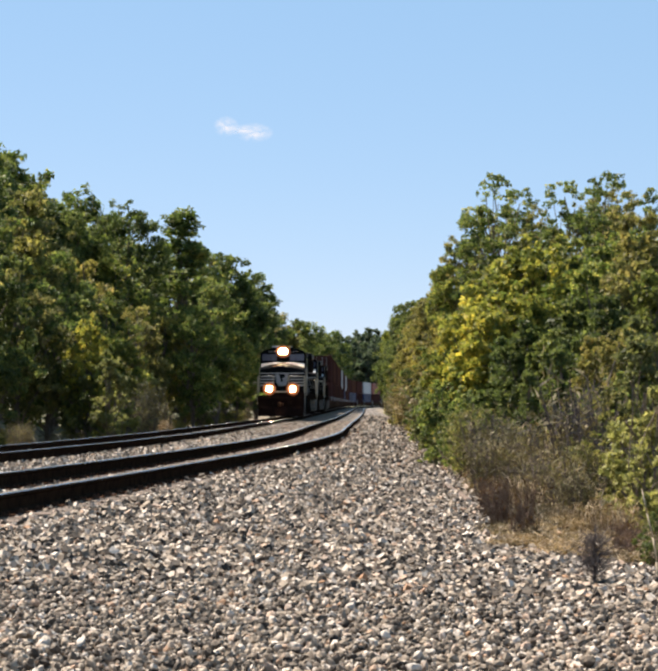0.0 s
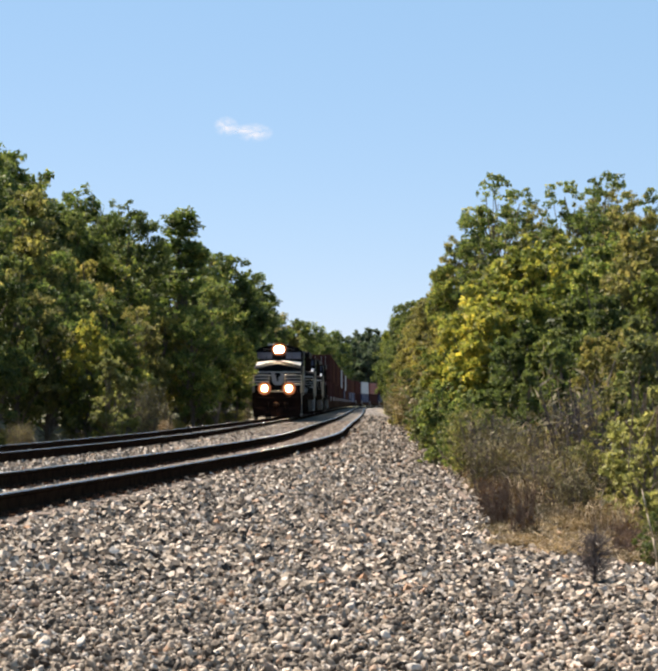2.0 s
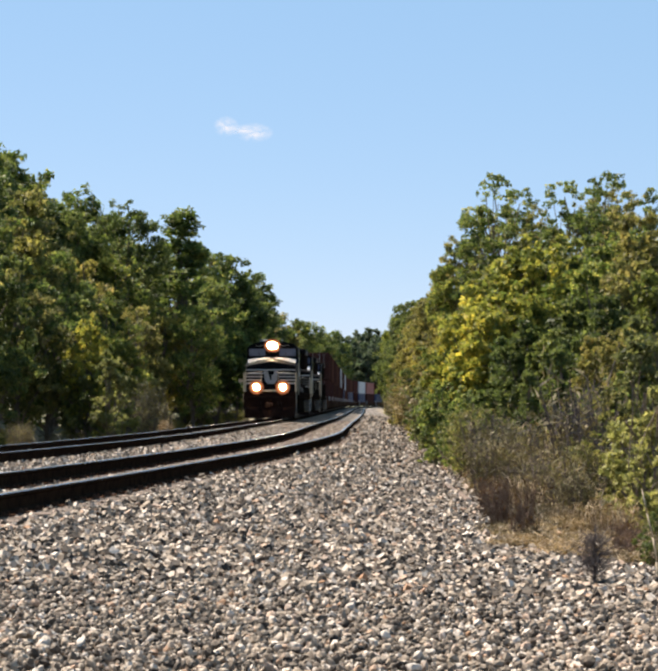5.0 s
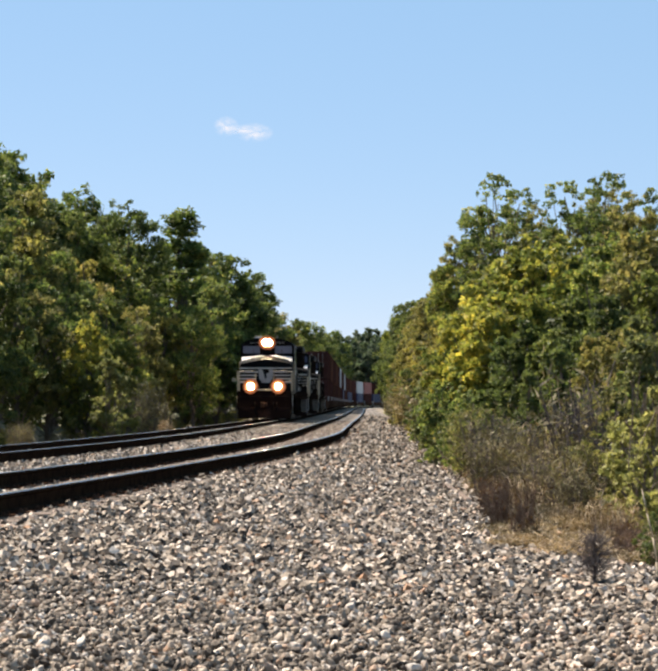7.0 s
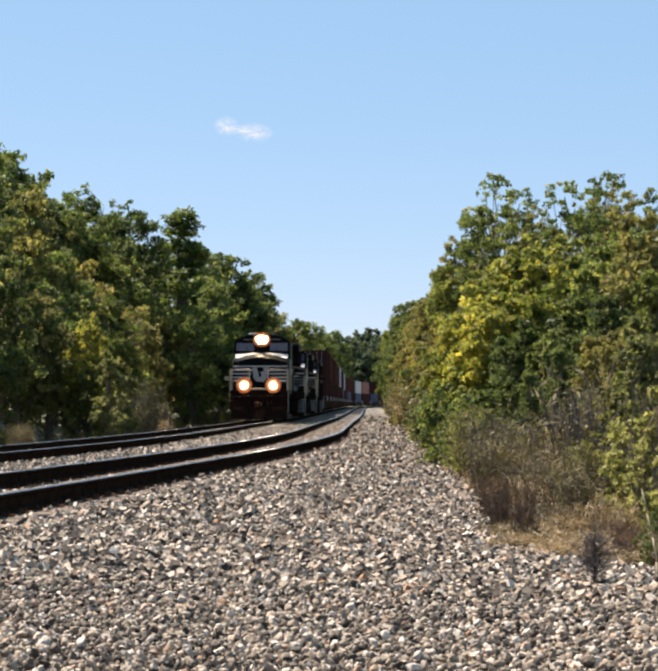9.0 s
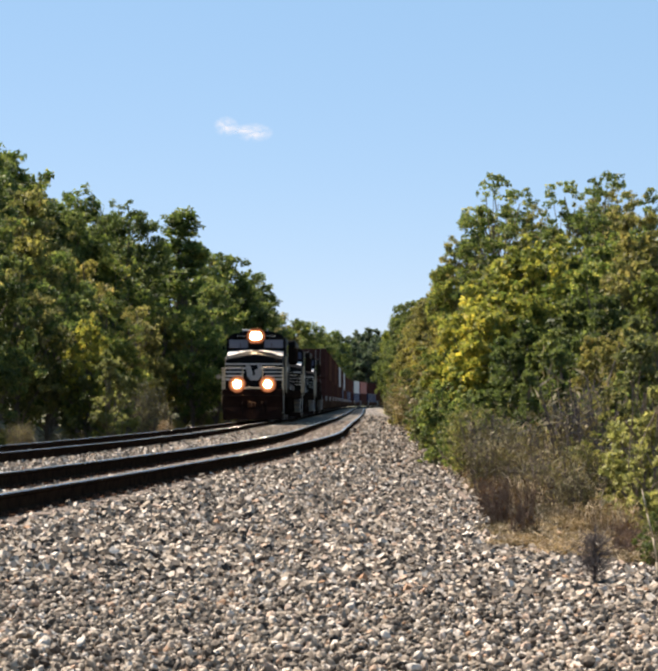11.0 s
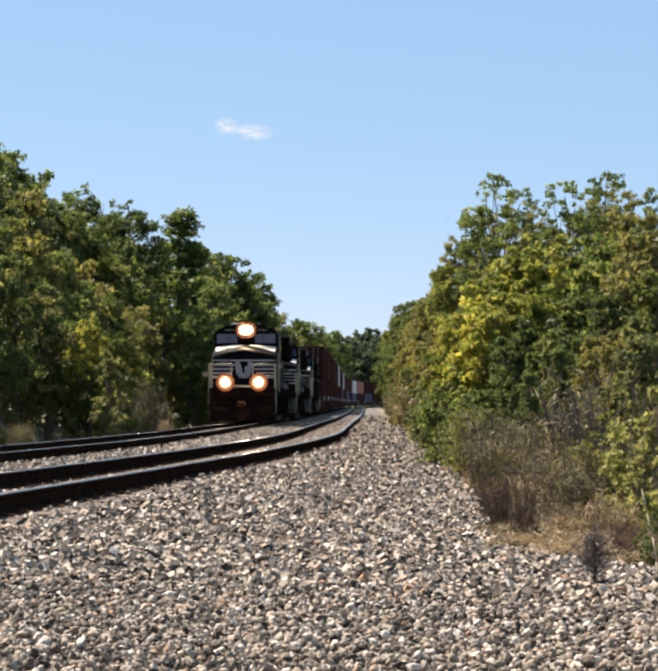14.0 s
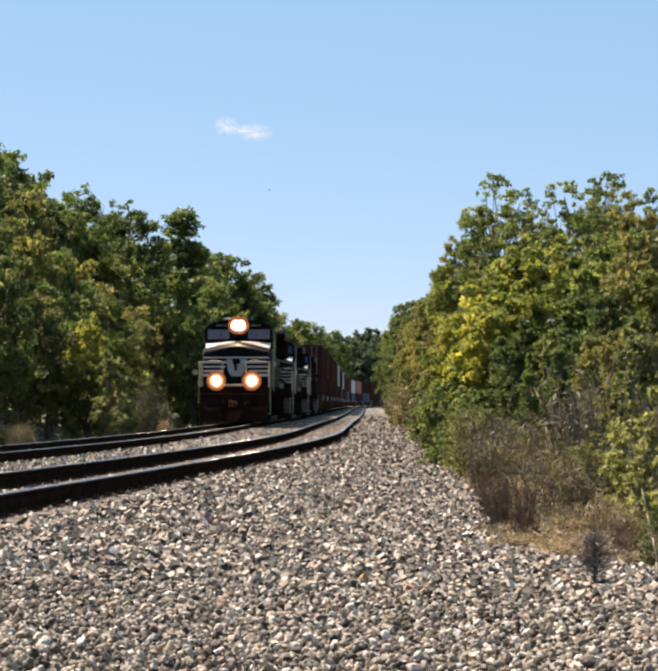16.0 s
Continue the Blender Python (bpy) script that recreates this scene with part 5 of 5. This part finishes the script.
# ---------- a wisp of cloud, far off ----------
def build_cloud():
    m = Mat("thin_cloud", 1.0)
    c = m.t.nodes.new("ShaderNodeTexCoord")
    g = m.n("TexGradient", Vector=c.outputs["Object"])
    g.gradient_type = "SPHERICAL"
    nz = m.noise(1.7, 6, 0.6)
    a = m.n("Math", **{})
    a.operation = "MULTIPLY"
    m.t.links.new(g.outputs["Fac"], a.inputs[0])
    m.t.links.new(m.ramp(nz, [(0.36, (0, 0, 0)), (0.66, (1.5, 1.5, 1.5))]), a.inputs[1])
    e = m.n("Emission", Color=(0.9, 0.93, 1.0, 1), Strength=0.33)
    t = m.t.nodes.new("ShaderNodeBsdfTransparent")
    mx = m.t.nodes.new("ShaderNodeMixShader")
    m.t.links.new(a.outputs[0], mx.inputs[0])
    m.t.links.new(t.outputs[0], mx.inputs[1])
    m.t.links.new(e.outputs[0], mx.inputs[2])
    m.t.links.new(mx.outputs[0], m.t.nodes["Material Output"].inputs[0])
    cloud = tagged(new("backdrop_cloud"), "small thin white cloud wisp in clear sky", "cloud", kind="structure")
    for x, z, rx, rz in ((-197, 536, 26, 21), (-143, 524, 38, 20), (-165, 529, 40, 11)):
        bm = bmesh.new()
        bmesh.ops.create_circle(bm, cap_ends=True, segments=24, radius=1.0)
        ob = part("wisp", bm, m.m, cloud)
        ob.matrix_basis = Matrix.LocRotScale((x, 3500.0, z), Euler((radians(90), 0, 0)), (rx, rz, 1))
    return cloud


build_cloud()


# ---------- a bird gliding far off over the bend ----------
def build_bird():
    ob = tagged(new("bird"), "small dark bird gliding high above the railway line", "bird")
    bm = bmesh.new()
    bmesh.ops.create_uvsphere(bm, u_segments=12, v_segments=8, radius=1.0, matrix=Matrix.Diagonal((0.04, 0.13, 0.038, 1)))
    part("body", bm, MAT["frame_black"], ob, smooth=True)
    bm = bmesh.new()
    bmesh.ops.create_uvsphere(bm, u_segments=10, v_segments=8, radius=0.032, matrix=Matrix.Translation((0, 0.13, 0.015)))
    cyl(bm, (0, 0.155, 0.013), (0, 0.19, 0.008), 0.009, 0.002, 6)
    part("head", bm, MAT["frame_black"], ob, smooth=True)
    bm = bmesh.new()
    prism(bm, [(-0.05, -0.004), (0.05, -0.004), (0.03, 0.006), (-0.03, 0.006)], -0.24, -0.1)
    part("tail", bm, MAT["frame_black"], ob)
    for s in (-1, 1):
        bm = bmesh.new()
        low = [bm.verts.new((s * x, y, z)) for x, y, z in ((0.02, 0.07, 0.0), (0.12, 0.09, 0.05), (0.25, 0.0, 0.06), (0.12, -0.03, 0.045), (0.02, -0.06, 0.0))]
        top = [bm.verts.new(v.co + Vector((0, 0, 0.012))) for v in low]
        bm.faces.new(low)
        bm.faces.new(top[::-1])
        for i in range(5):
            j = (i + 1) % 5
            bm.faces.new((low[i], top[i], top[j], low[j]))
        bmesh.ops.recalc_face_normals(bm, faces=bm.faces)
        part("wing", bm, MAT["frame_black"], ob)
    return ob


BIRD = build_bird()
build_stones()


# ---------- movement ----------
def train_pose(y, length, z=0.0):
    """A vehicle whose front is at y along the far track and whose rear is one length behind."""
    off = SPACING + GAUGE / 2
    ax, ay = on_track(y + 0.15 * length, off)
    bx, by = on_track(y + 0.85 * length, off)
    k = (bx - ax) / (by - ay)
    a = math.atan(k)
    return pose(ax - 0.15 * length * math.sin(a), ay - 0.15 * length * math.cos(a), z + float(lift((ay + by) / 2)), 0, 0, -math.degrees(a))


def motions():
    times = [0, 2, 4, 6, 8, 10, 12, 14, 16]
    gap = 0.6
    for i, loco in enumerate(LOCOS):
        walk(loco, [(t, train_pose(START - SPEED * t + i * (LOCO_LEN + gap), LOCO_LEN)) for t in times])
        for w in WHEELS[i]:
            at = w.matrix_basis.translation.copy()
            walk(w, [(t, pose(*at, math.degrees(SPEED * t / 0.53))) for t in np.arange(0, 16.01, 0.25)])
    first = 3 * (LOCO_LEN + gap) + 0.2
    for i, car in enumerate(CARS):
        walk(car, [(t, train_pose(START - SPEED * t + first + i * CAR_LEN, CAR_LEN)) for t in times])
    for ob, z, i in BOXES:
        walk(ob, [(t, train_pose(START - SPEED * t + first + i * CAR_LEN, CAR_LEN) @ Matrix.Translation((0, 1.6, z))) for t in times])
    # the bird crosses from behind the right wood, climbing slowly
    walk(BIRD, [(t, pose(12.5 - 12.1 * (t - 14.3), 250.0, 27.0 + 1.92 * (max(t, 12.0) - 14.3), 0, 0, 90)) for t in (0, 4, 8, 11, 12, 13, 14, 15, 16)])


motions()
